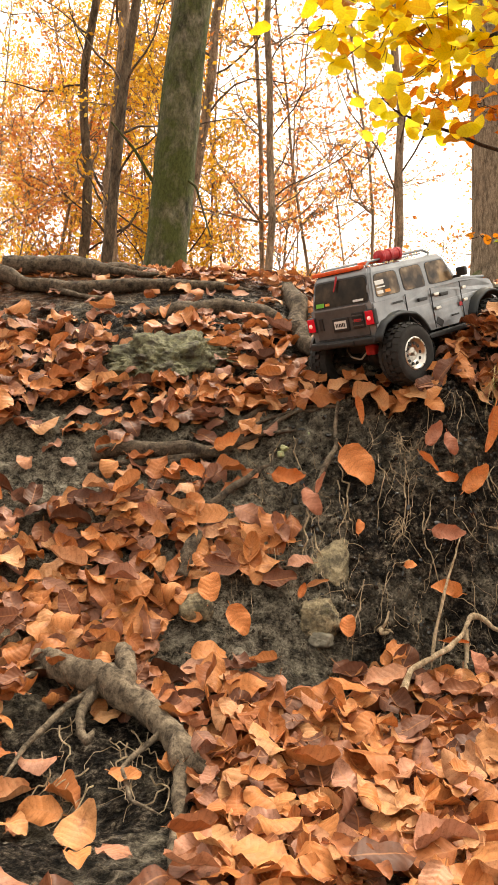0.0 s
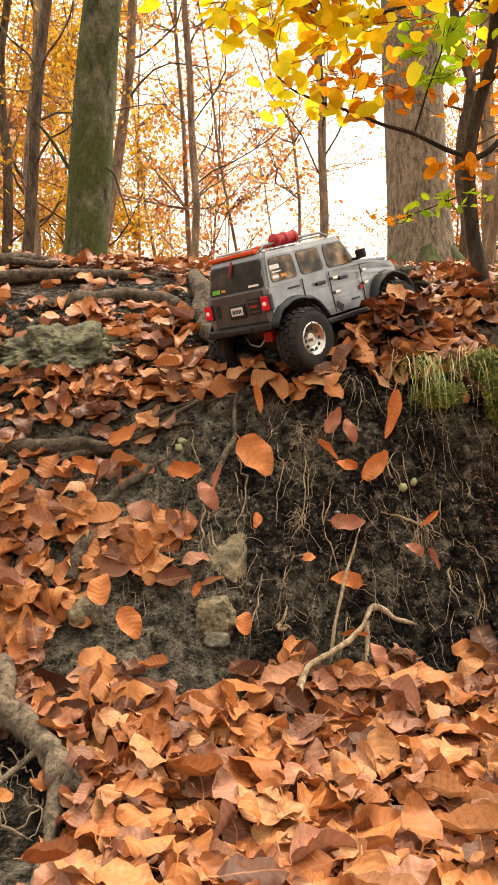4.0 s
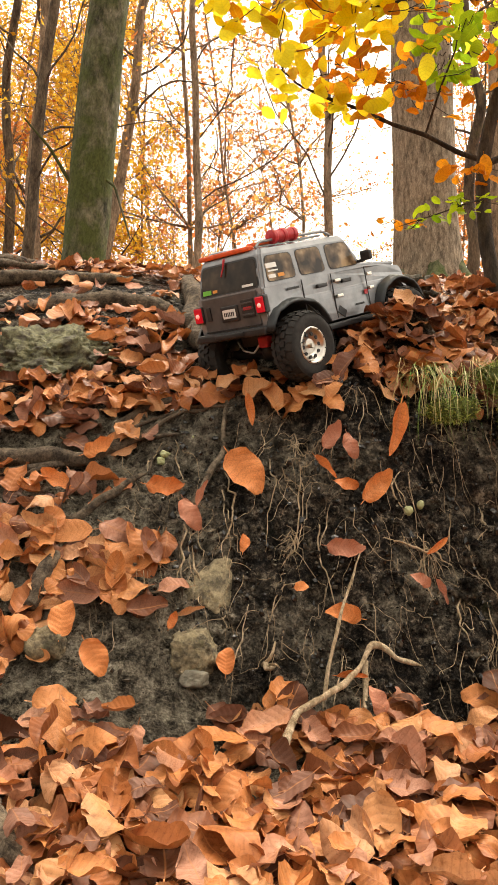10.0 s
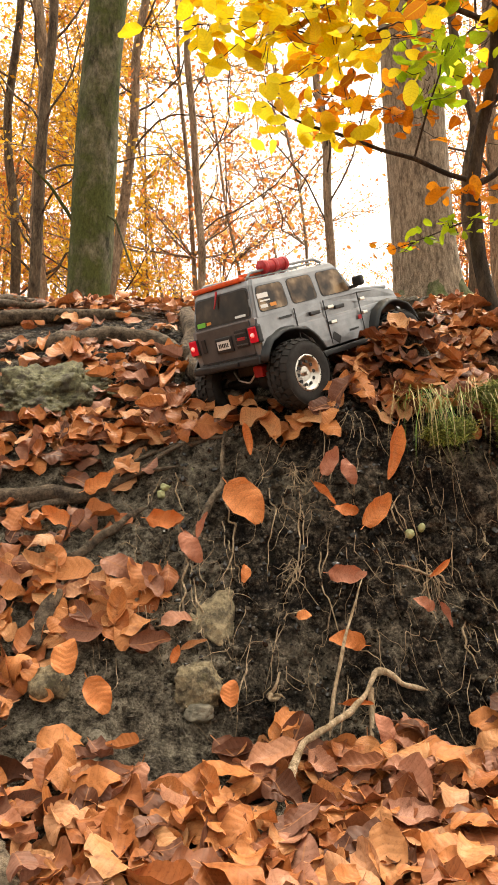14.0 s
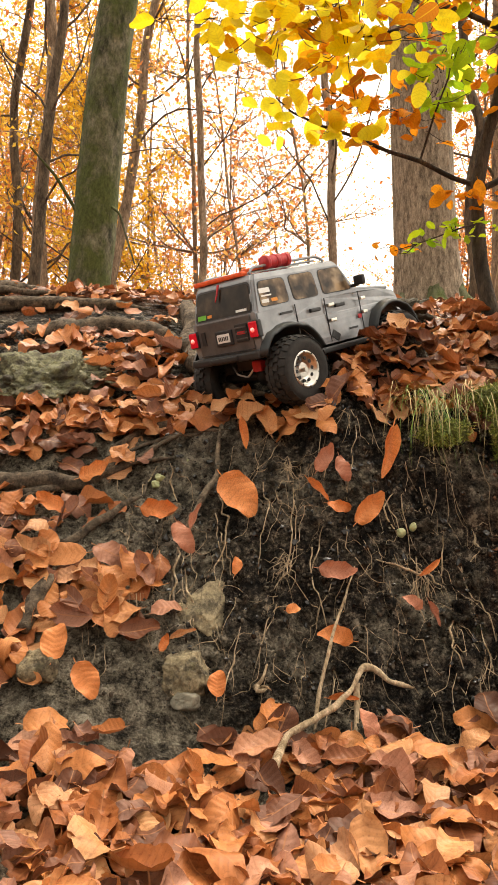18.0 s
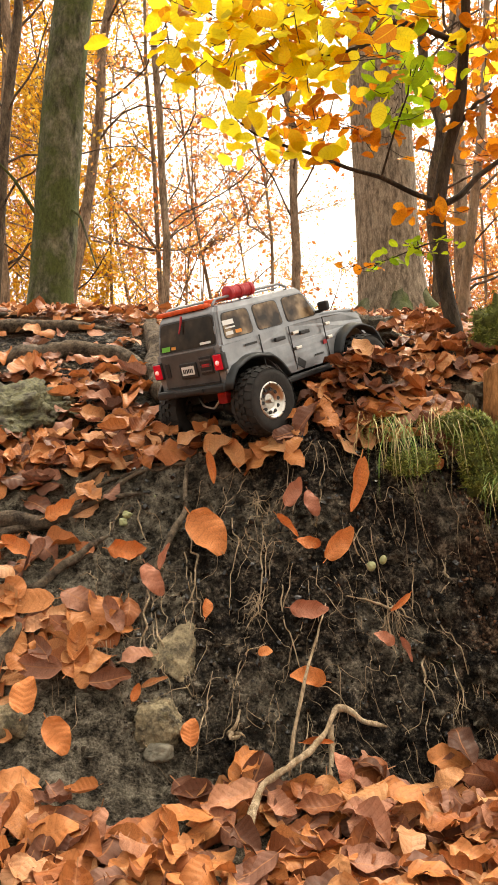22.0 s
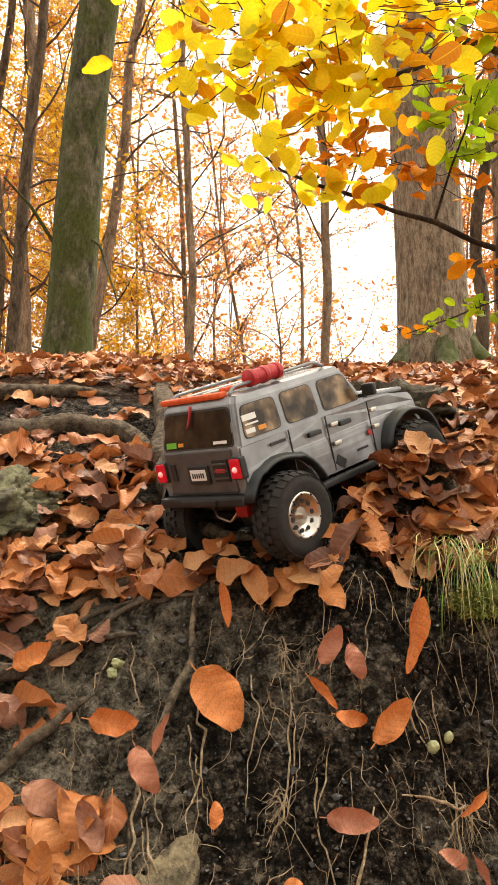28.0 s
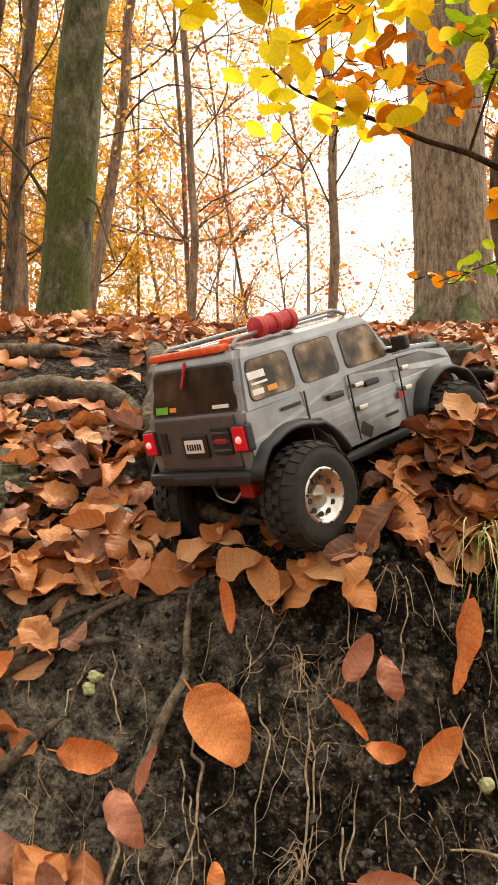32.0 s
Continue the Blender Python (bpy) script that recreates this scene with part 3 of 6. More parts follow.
# ---- roots ----
def root(name, points, radii, label, mat=ROOT, sides=14, lumpy=0.16, seed=1, forks=(), gnarl=0.36, lay=True):
    r = np.random.RandomState(seed)

    def gnarled(pts, rad):
        """More points between the given ones, pushed off the straight line, and a thin end."""
        pts, rad = np.array(pts, float), np.interp(np.linspace(0, 1, len(pts)), np.linspace(0, 1, len(rad)), rad)
        t = np.linspace(0, len(pts) - 1, 3 * len(pts) - 2)
        out = np.stack([np.interp(t, range(len(pts)), pts[:, k]) for k in range(3)], 1)
        w = np.interp(t, range(len(pts)), rad)
        out[1:-1] += r.normal(0, gnarl, (len(out) - 2, 3)) * w[1:-1, None]
        w = w * np.convolve(r.uniform(0.72, 1.32, len(w) + 2), (0.25, 0.5, 0.25), "valid")
        w[-1] *= 0.35
        if lay:
            out[:, 2] = np.maximum(out[:, 2], ground_z(out[:, 0], out[:, 1]) + 0.55 * w)
        return out, w

    pieces = [tube(*gnarled(points, radii), sides, lumpy, seed)] + [tube(*gnarled(p, q), 7, lumpy, seed + 3) for p, q in forks]
    ob = tagged(mesh_object(name, *pieces[0], mat), label, "root")
    for v, f in pieces[1:]:
        under(mesh_object("side_root", v, f, mat), ob)
    return ob


root("forked_root", [(-0.006, -0.572, 0.098), (-0.002, -0.525, 0.118), (0.016, -0.475, 0.139), (0.05, -0.452, 0.152), (0.086, -0.415, 0.164), (0.114, -0.378, 0.184), (0.129, -0.35, 0.207), (0.147, -0.35, 0.205), (0.167, -0.352, 0.187), (0.206, -0.34, 0.175)],
     (0.0052, 0.005, 0.0046, 0.0042, 0.004, 0.0042, 0.0056, 0.0042, 0.0036, 0.003), "pale forked root arching over leaves at the bank's foot", ROOT_PALE, gnarl=0.14,
     forks=(([(0.12, -0.362, 0.185), (0.116, -0.39, 0.14), (0.108, -0.44, 0.085)], (0.0042, 0.003)),))
root("hanging_root", [(0.127, -0.258, 0.350), (0.107, -0.312, 0.308), (0.085, -0.358, 0.255), (0.068, -0.385, 0.205), (0.053, -0.425, 0.13)], (0.0013, 0.0019, 0.0027, 0.0032, 0.0030), "long thin root hanging down the earth face", ROOT_PALE, 7)
root("bent_root", [(-0.1, -0.034, 0.59), (-0.103, -0.118, 0.503), (-0.123, -0.168, 0.46), (-0.14, -0.206, 0.428), (-0.152, -0.236, 0.39), (-0.163, -0.28, 0.34), (-0.151, -0.35, 0.27)], (0.0036, 0.0042, 0.0052, 0.0045, 0.003, 0.0024, 0.0015), "bent brown root on the earth face", ROOT_WORN)
root("creeping_root", [(-0.6, -0.15, 0.45), (-0.403, -0.109, 0.476), (-0.35, -0.093, 0.493), (-0.299, -0.068, 0.52), (-0.248, -0.06, 0.534), (-0.207, -0.043, 0.563), (-0.153, -0.054, 0.574), (-0.1, -0.058, 0.585)], (0.008, 0.0065, 0.006, 0.0055, 0.005, 0.0045, 0.004, 0.003), "thin grey root creeping along the slope", gnarl=0.2)
root("creeping_root", [(-0.6, -0.11, 0.475), (-0.407, -0.098, 0.495), (-0.349, -0.104, 0.484), (-0.297, -0.082, 0.509), (-0.257, -0.07, 0.527), (-0.183, -0.08, 0.535)], (0.016, 0.014, 0.011, 0.007, 0.0055, 0.003), "grey root creeping along the slope, thick at one end", seed=4, gnarl=0.2)
root("creeping_root", [(-0.304, -0.037, 0.55), (-0.251, 0.002, 0.59), (-0.196, 0.002, 0.606), (-0.147, 0.016, 0.632)], (0.006, 0.007, 0.007, 0.006), "short brown root crossing the leaves", seed=6, gnarl=0.2)
root("creeping_root", [(-0.482, -0.138, 0.44), (-0.431, -0.135, 0.462), (-0.387, -0.085, 0.487), (-0.323, -0.066, 0.515), (-0.245, -0.028, 0.562), (-0.164, -0.049, 0.584), (-0.084, -0.068, 0.588)], (0.0045, 0.005, 0.0052, 0.005, 0.0045, 0.004, 0.0025), "thin dark root winding up the slope", seed=31, gnarl=0.25)
root("creeping_root", [(-0.289, -0.018, 0.56), (-0.257, 0.016, 0.595), (-0.222, 0.038, 0.63), (-0.193, 0.14, 0.682)], (0.005, 0.0065, 0.0075, 0.009), "brown root running down from the knotted one", seed=32, gnarl=0.25)
root("creeping_root", [(-0.23, -0.133, 0.46), (-0.228, -0.093, 0.492), (-0.2, -0.088, 0.513), (-0.189, -0.098, 0.502)], (0.0022, 0.0026, 0.0024, 0.0015), "thin grey root curling over black earth", seed=33, gnarl=0.4)
root("broken_root", [(-0.349, -0.243, 0.378), (-0.301, -0.204, 0.416), (-0.263, -0.17, 0.443), (-0.232, -0.148, 0.462)], (0.0075, 0.007, 0.006, 0.0035), "short broken root among leaves", ROOT, seed=7)
root("broken_root", [(-0.372, -0.38, 0.262), (-0.362, -0.34, 0.297), (-0.351, -0.295, 0.334), (-0.343, -0.268, 0.358)], (0.010, 0.011, 0.009, 0.006), "short thick root end among leaves", seed=9)
root("ridge_root", [(-1.12, 0.78, 1.08), (-0.92, 0.8, 1.085), (-0.75, 0.82, 1.07), (-0.62, 0.85, 1.05)], (0.024, 0.030, 0.028, 0.018), "thick dark root end along the top of the bank", seed=11, gnarl=0.2,
     forks=(([(-0.78, 0.80, 1.07), (-0.72, 0.74, 1.05), (-0.62, 0.72, 1.04)], (0.012, 0.007)),))
root("ridge_root", [(-1.45, 0.72, 1.07), (-1.15, 0.68, 1.04), (-1.0, 0.60, 0.985), (-0.85, 0.58, 0.965), (-0.64, 0.62, 0.985), (-0.45, 0.66, 0.99), (-0.335, 0.70, 0.985)], (0.024, 0.024, 0.022, 0.019, 0.017, 0.014, 0.008), "thick winding root along the top of the bank", seed=12, gnarl=0.3,
     forks=(([(-0.9, 0.585, 0.97), (-0.84, 0.53, 0.94), (-0.74, 0.50, 0.92), (-0.66, 0.47, 0.90)], (0.012, 0.009, 0.007, 0.004)),))
root("ridge_root", [(-0.60, 0.42, 0.86), (-0.514, 0.43, 0.872), (-0.397, 0.46, 0.892), (-0.284, 0.455, 0.884), (-0.225, 0.395, 0.835), (-0.2, 0.32, 0.785)], (0.016, 0.021, 0.021, 0.02, 0.017, 0.012), "bare brown root bending into a knotted one", seed=13, gnarl=0.15,
     forks=(([(-0.42, 0.455, 0.885), (-0.45, 0.39, 0.85), (-0.44, 0.33, 0.81)], (0.009, 0.005)),))
root("knotted_root", [(-0.25, 0.85, 1.045), (-0.222, 0.7, 0.99), (-0.202, 0.47, 0.893), (-0.188, 0.325, 0.812), (-0.165, 0.243, 0.768), (-0.138, 0.155, 0.722), (-0.114, 0.086, 0.69), (-0.078, 0.05, 0.675), (-0.011, 0.018, 0.665)],
     (0.02, 0.024, 0.026, 0.024, 0.02, 0.017, 0.014, 0.012, 0.006), "knotted root running down the slope, bark scuffed pale", seed=15, lumpy=0.18)
root("arched_root", [(-0.11, 0.3, 0.77), (-0.077, 0.262, 0.76), (-0.033, 0.225, 0.748), (0.01, 0.146, 0.715), (0.05, 0.085, 0.705), (0.092, 0.11, 0.722)], (0.013, 0.016, 0.018, 0.018, 0.016, 0.008), "low arched root half sunk in black earth", seed=17, lumpy=0.2)
root("buttress_root", [(-0.575, -0.54, 0.150), (-0.541, -0.565, 0.150), (-0.49, -0.60, 0.143), (-0.43, -0.632, 0.130), (-0.363, -0.685, 0.110), (-0.315, -0.745, 0.085), (-0.285, -0.785, 0.068), (-0.245, -0.80, 0.05)], (0.013, 0.017, 0.019, 0.021, 0.019, 0.016, 0.010, 0.004), "thick pale weathered root at the foot of the bank", ROOT_WORN, seed=19, lumpy=0.24, gnarl=0.22,
     forks=(([(-0.318, -0.745, 0.085), (-0.302, -0.80, 0.055), (-0.294, -0.87, 0.035), (-0.285, -0.95, 0.025), (-0.272, -1.02, 0.02)], (0.015, 0.012, 0.010, 0.010, 0.009)), ([(-0.455, -0.625, 0.125), (-0.468, -0.665, 0.10), (-0.458, -0.70, 0.08), (-0.445, -0.715, 0.075), (-0.44, -0.695, 0.085)], (0.010, 0.008, 0.007, 0.006, 0.005)),
            ([(-0.46, -0.625, 0.125), (-0.495, -0.67, 0.10), (-0.525, -0.73, 0.07), (-0.53, -0.80, 0.05)], (0.006, 0.004, 0.003, 0.002)), ([(-0.40, -0.655, 0.12), (-0.415, -0.60, 0.155), (-0.435, -0.555, 0.175)], (0.018, 0.017, 0.012)),
            ([(-0.345, -0.72, 0.09), (-0.385, -0.77, 0.06), (-0.36, -0.83, 0.04), (-0.315, -0.86, 0.035)], (0.004, 0.003, 0.0025, 0.0015)), ([(-0.55, -0.57, 0.14), (-0.585, -0.61, 0.12), (-0.61, -0.64, 0.10)], (0.006, 0.005, 0.004))))
root("root_stub", [(-0.70, -0.50, 0.17), (-0.655, -0.505, 0.165), (-0.61, -0.53, 0.15)], (0.028, 0.026, 0.016), "grey stub of a root at the foot of the bank", ROOT_WORN, seed=23)

# Single thin roots that run down the face.
def strand(line, r, label="thin pale root hanging down the earth face", lift=0.006, seed=0):
    pts = [(x, y, float(ground_z(x, y)) + lift) for x, y in line]
    return root("thin_root", pts, (r * 0.35, r * 0.85, r * 0.7, r * 0.3), label, ROOT_PALE, 6, 0.05, seed, (), 2.0)


strand([(-0.097, -0.151), (-0.083, -0.199), (-0.078, -0.245), (-0.102, -0.277)], 0.0022, seed=1)
strand([(-0.214, -0.078), (-0.233, -0.098), (-0.233, -0.138)], 0.0020, "thin grey root curling over black earth", seed=2)
strand([(-0.189, -0.087), (-0.179, -0.12), (-0.168, -0.163)], 0.0020, "thin grey root curling over black earth", seed=3)
strand([(0.032, -0.15), (0.031, -0.194), (0.026, -0.234), (0.015, -0.265), (-0.003, -0.287)], 0.0019, seed=4)
strand([(0.029, -0.15), (0.036, -0.19), (0.03, -0.24), (0.02, -0.27)], 0.0013, seed=24)
strand([(0.029, -0.294), (-0.011, -0.332), (-0.035, -0.376)], 0.0015, seed=5)
strand([(-0.053, -0.337), (-0.063, -0.369), (-0.073, -0.394), (-0.08, -0.43)], 0.0013, seed=6)
strand([(0.29, -0.246), (0.274, -0.269), (0.278, -0.291), (0.291, -0.315)], 0.0021, seed=7)
strand([(0.328, -0.249), (0.334, -0.278), (0.325, -0.318)], 0.0017, seed=8)
strand([(0.342, -0.137), (0.348, -0.157), (0.345, -0.178), (0.316, -0.197)], 0.0021, "thin grey root on crumbling black earth", seed=9)
strand([(0.284, -0.175), (0.28, -0.19), (0.277, -0.214)], 0.0017, seed=10)
strand([(0.144, -0.12), (0.137, -0.155), (0.117, -0.189)], 0.0016, seed=11)
strand([(0.08, -0.106), (0.082, -0.145), (0.084, -0.171)], 0.0016, seed=12)
strand([(0.079, -0.214), (0.068, -0.244), (0.054, -0.267)], 0.0016, seed=13)
strand([(-0.158, -0.254), (-0.155, -0.281), (-0.162, -0.334)], 0.0030, "reddish root below a bunch of leaves", seed=14)
strand([(-0.148, -0.266), (-0.134, -0.299), (-0.122, -0.326)], 0.0024, "reddish root below a bunch of leaves", 0.012, seed=15)
strand([(-0.013, -0.376), (-0.026, -0.385), (-0.024, -0.394), (-0.006, -0.40)], 0.0046, "stub of a curled brown root above the leaves", 0.012, seed=16)
strand([(0.088, -0.355), (0.077, -0.391), (0.07, -0.425)], 0.0020, "white root behind the forked one", 0.012, seed=17)
strand([(0.163, -0.247), (0.212, -0.222), (0.242, -0.22), (0.272, -0.22)], 0.0028, "pale root of a whiskered cluster", 0.014, seed=18)
strand([(0.234, -0.207), (0.229, -0.245), (0.237, -0.267)], 0.0020, "pale root of a whiskered cluster", 0.014, seed=19)
strand([(0.242, -0.22), (0.222, -0.24), (0.205, -0.255)], 0.0016, "pale root of a whiskered cluster", 0.014, seed=20)
strand([(0.225, -0.203), (0.242, -0.22), (0.26, -0.249)], 0.0016, "pale root of a whiskered cluster", 0.014, seed=21)
strand([(0.203, -0.165), (0.18, -0.19), (0.21, -0.195)], 0.0020, "looped pale root beside the caps", 0.012, seed=22)
strand([(0.18, -0.17), (0.195, -0.18), (0.215, -0.193)], 0.0014, "looped pale root beside the caps", 0.012, seed=23)
lone_leaf(0.246, 0.0, -0.212, 0.045, 130, ORANGE_DRY, "curled orange leaf caught in a root cluster", 3)
lone_leaf(0.246, 0.0, -0.252, 0.042, 200, PINKISH, "brown leaf scrap caught in a root cluster", 3)
lone_leaf(0.212, 0.0, -0.252, 0.035, 60, PINKISH, "brown leaf scrap caught in a root cluster", 2)

# Fine rootlets that hang from the edge and run down the face.
rootlets = []
rr = np.random.RandomState(8)


def rootlet(x, y, heading, count, r, step=0.012, wander=0.5, lift=0.008):
    pts, a = [], heading
    for _ in range(count):
        pts.append((x, y, float(ground_z(x, y)) + lift * rr.uniform(0.6, 1.5)))
        a = 0.8 * a + rr.normal(0, wander)
        x += step * math.sin(a)
        y -= 0.75 * step * math.cos(a)
    return tube(pts, (r * 1.2, r * 0.45), 5, 0, 1)


for k in range(170):
    rootlets.append(rootlet(rr.uniform(-0.3, 0.5), rr.uniform(-0.4, -0.08), rr.normal(0, 0.6), rr.randint(4, 14), rr.uniform(0.0003, 0.0007)))
for cx, cy, n in ((0.024, -0.126, 20), (0.02, -0.25, 14), (0.24, -0.22, 12), (0.29, -0.26, 6), (0.06, -0.14, 7), (0.13, -0.11, 6), (0.33, -0.29, 4)):
    for _ in range(n):
        rootlets.append(rootlet(cx + rr.normal(0, 0.006), cy + rr.normal(0, 0.004), rr.normal(0, 1.5), rr.randint(3, 8), rr.uniform(0.0003, 0.0007), 0.009, 0.4, 0.010))
for cx, cy, n in ((-0.02, -0.15, 1), (-0.1, -0.2, 2), (0.06, -0.24, 1), (0.31, -0.2, 1), (-0.14, -0.24, 2)):
    for _ in range(n):
        rootlets.append(rootlet(cx, cy, rr.normal(0, 0.4), rr.randint(14, 24), rr.uniform(0.0007, 0.0013), 0.010, 0.35, 0.009))
for _ in range(22):
    rootlets.append(rootlet(rr.uniform(-0.53, -0.30), rr.uniform(-0.80, -0.66), rr.normal(0, 0.5), rr.randint(6, 14), rr.uniform(0.0006, 0.0013), 0.012, 0.4, 0.012))
v, f = joined(rootlets)
tagged(mesh_object("rootlets", v, f, ROOT_PALE), "fine pale rootlets hanging over the earth face", "roots", kind="stuff")


# ---- trees ----
def trunk_tree(name, line, radii, mat, label, limbs=(), seed=0, sides=20):
    tree = tagged(new(name), label, "tree")
    base = Vector(line[0])
    tree.location = base
    loc = [tuple(Vector(p) - base) for p in line]
    v, f = tube(loc, radii, sides, 0.05, seed)
    under(mesh_object("trunk", v, f, mat), tree)
    for pts, r in limbs:
        v, f = tube([tuple(Vector(p) - base) for p in pts], r, 7, 0.05, seed)
        under(mesh_object("limb", v, f, mat), tree)
    return tree


def sway(rng, start, way, length, count, bend):
    pts, p, d = [tuple(start)], Vector(start), Vector(way).normalized()
    for _ in range(count):
        d = (d + Vector(rng.normal(0, bend, 3)) + Vector((0, 0, 0.05))).normalized()
        p = p + d * (length / count)
        pts.append(tuple(p))
    return pts


left_tree = trunk_tree("beech_tree", [(-1.20, 4.0, 1.3), (-1.185, 4.0, 1.6), (-1.165, 4.0, 1.961), (-1.113, 4.0, 2.679), (-1.068, 4.0, 3.255), (-1.02, 4.0, 3.75), (-0.93, 4.0, 4.3), (-0.8, 4.05, 6.5)], (0.22, 0.165, 0.142, 0.138, 0.132, 0.125, 0.11, 0.09), BARK_MOSSY,
                       "tall leaning beech trunk with green moss and algae", (([(-1.2, 4.0, 2.3), (-1.38, 3.9, 2.6), (-1.52, 3.8, 2.75)], (0.014, 0.006)), ([(-1.13, 4.0, 2.5), (-0.96, 3.9, 2.35), (-0.85, 3.85, 2.0)], (0.012, 0.005))), 3)
right_tree = trunk_tree("beech_tree", [(0.672, 2.0, 1.15), (0.668, 2.0, 1.28), (0.662, 2.0, 1.45), (0.65, 2.0, 1.8), (0.635, 2.0, 2.3), (0.61, 2.0, 3.4), (0.6, 2.0, 5.0)], (0.21, 0.155, 0.132, 0.127, 0.125, 0.12, 0.11), BARK_GREY,
                        "broad grey-brown beech trunk with moss at its foot", (), 5, 28)

for tree, bark, at, reach in ((left_tree, BARK_MOSSY, 0.14, 0.5), (right_tree, BARK_MOSSY, 0.12, 0.42)):
    for k in range(6):
        a = 0.5 + k * 1.05
        c, s = math.cos(a), math.sin(a)
        v, f = tube([(at * 0.6 * c, at * 0.6 * s, 0.30), (at * c, at * s, 0.14), (0.6 * reach * c, 0.6 * reach * s, 0.03), (reach * c, reach * s, -0.05)], (0.035, 0.05, 0.045, 0.02), 9, 0.12, k)
        under(mesh_object("root_flare", v, f, bark), tree)["label"] = "mossy root flare"
thin = (([(0.546, 6.0, 1.5), (0.542, 6.0, 2.63), (0.53, 6.0, 3.6), (0.526, 6.0, 4.06), (0.5, 6.0, 6.5)], 0.033, "slim bare trunk against the bright sky"),
        ([(-0.58, 6.0, 1.5), (-0.584, 6.0, 2.67), (-0.615, 6.0, 4.16), (-0.64, 6.0, 7.0)], 0.03, "slim reddish trunk behind the ridge"),
        ([(-1.6, 6.5, 1.5), (-1.415, 6.5, 2.845), (-1.145, 6.5, 4.76), (-1.0, 6.5, 6.5)], 0.045, "slanting slim trunk behind the mossy beech"),
        ([(-2.3, 7.0, 1.5), (-2.286, 7.0, 3.03), (-2.213, 7.0, 5.25), (-2.2, 7.0, 7.0)], 0.06, "brown trunk in the autumn wood"),
        ([(-2.0, 9.0, 1.6), (-2.1, 9.0, 3.6), (-1.8, 9.0, 7.0)], 0.05, "brown trunk in the autumn wood"),
        ([(1.08, 3.0, 1.25), (1.08, 3.0, 1.49), (1.084, 3.0, 1.893), (1.05, 3.0, 3.5)], 0.028, "slim dark trunk beside the grey beech"),
        ([(-1.99, 5.6, 1.6), (-1.93, 5.6, 2.6), (-1.86, 5.6, 3.4), (-1.74, 5.6, 4.4), (-1.7, 5.6, 6.0)], 0.042, "dark crooked trunk beside the mossy beech"),
        ([(-2.9, 8.0, 1.6), (-2.75, 8.0, 3.2), (-2.85, 8.0, 4.6), (-2.7, 8.0, 6.8)], 0.05, "dark slim trunk in the autumn wood"),
        ([(2.0, 6.0, 1.4), (2.05, 6.0, 3.0), (2.0, 6.0, 6.0)], 0.055, "brown trunk in the autumn wood"))
for k, (line, r, label) in enumerate(thin):
    wob = np.random.RandomState(90 + k)
    heights = np.linspace(line[0][2], line[-1][2], 10)
    line = [tuple(np.interp(h, [p[2] for p in line], [p[n] for p in line]) + (wob.normal(0, 0.022) if n < 2 else 0) for n in range(3)) for h in heights]
    t = trunk_tree("slim_tree", line, (r * 1.25, r, r * 0.8), BARK_DUSK if "dark" in label else BARK_THIN, label, (), 20 + k, 10)
    tr = np.random.RandomState(40 + k)
    base = Vector(line[0])
    for _ in range(9):
        z = tr.uniform(0.8, line[-1][2] - 1.5)
        at = np.array([np.interp(z + line[0][2], [p[2] for p in line], [p[n] for p in line]) for n in (0, 1)])
        st = Vector((at[0], at[1], z + line[0][2])) - base
        a = tr.uniform(0, 2 * math.pi)
        v, f = tube(sway(tr, st, (math.cos(a), 0.5 * math.sin(a), 0.7), tr.uniform(0.5, 1.5), 6, 0.25), (r * 0.28, 0.004), 5, 0.0, k)
        under(mesh_object("limb", v, f, BARK_DUSK), t)


def quad_leaves(name, centres, sizes, mat, rng):
    """Many small far leaves, each a bent four-cornered blade."""
    n = len(centres)
    a, b = rng.normal(size=(n, 3)), rng.normal(size=(n, 3))
    a /= np.linalg.norm(a, axis=1)[:, None]
    b -= (a * b).sum(1)[:, None] * a
    b /= np.linalg.norm(b, axis=1)[:, None]
    c = np.cross(a, b)
    s = np.asarray(sizes)[:, None]
    v = np.stack([centres - a * s, centres + b * s * 0.6 + c * s * 0.2, centres + a * s, centres - b * s * 0.6 + c * s * 0.2, centres - a * s * 0.1], 1).reshape(-1, 3)
    o = np.arange(n)[:, None] * 5
    f = np.concatenate([o + [0, 1, 4], o + [1, 2, 4], o + [2, 3, 4], o + [3, 0, 4]], 1).reshape(-1, 3)
    uv = np.tile([[0.5, 0], [1, 2], [0.5, 5], [0, 2], [0.5, 2]], (n, 1))
    return mesh_object(name, v, f.tolist(), mat, uv)


# Leaves of the forest floor farther off, thinning out with distance.
fr = np.random.RandomState(61)
far_xy = np.stack([fr.normal(0, 2.6, 42000), fr.normal(1.2, 2.8, 42000)], 1)
keep = ~((far_xy[:, 0] > -1.1) & (far_xy[:, 0] < 1.2) & (far_xy[:, 1] > -1.3) & (far_xy[:, 1] < 2.5))
far_xy = far_xy[keep]
far_pts = np.column_stack([far_xy, ground_z(far_xy[:, 0], far_xy[:, 1]) + fr.uniform(0.006, 0.03, len(far_xy))])
under(quad_leaves("leaf_mass", far_pts, fr.uniform(0.022, 0.042, len(far_pts)), LITTER, fr), litter)["kind"] = "stuff"


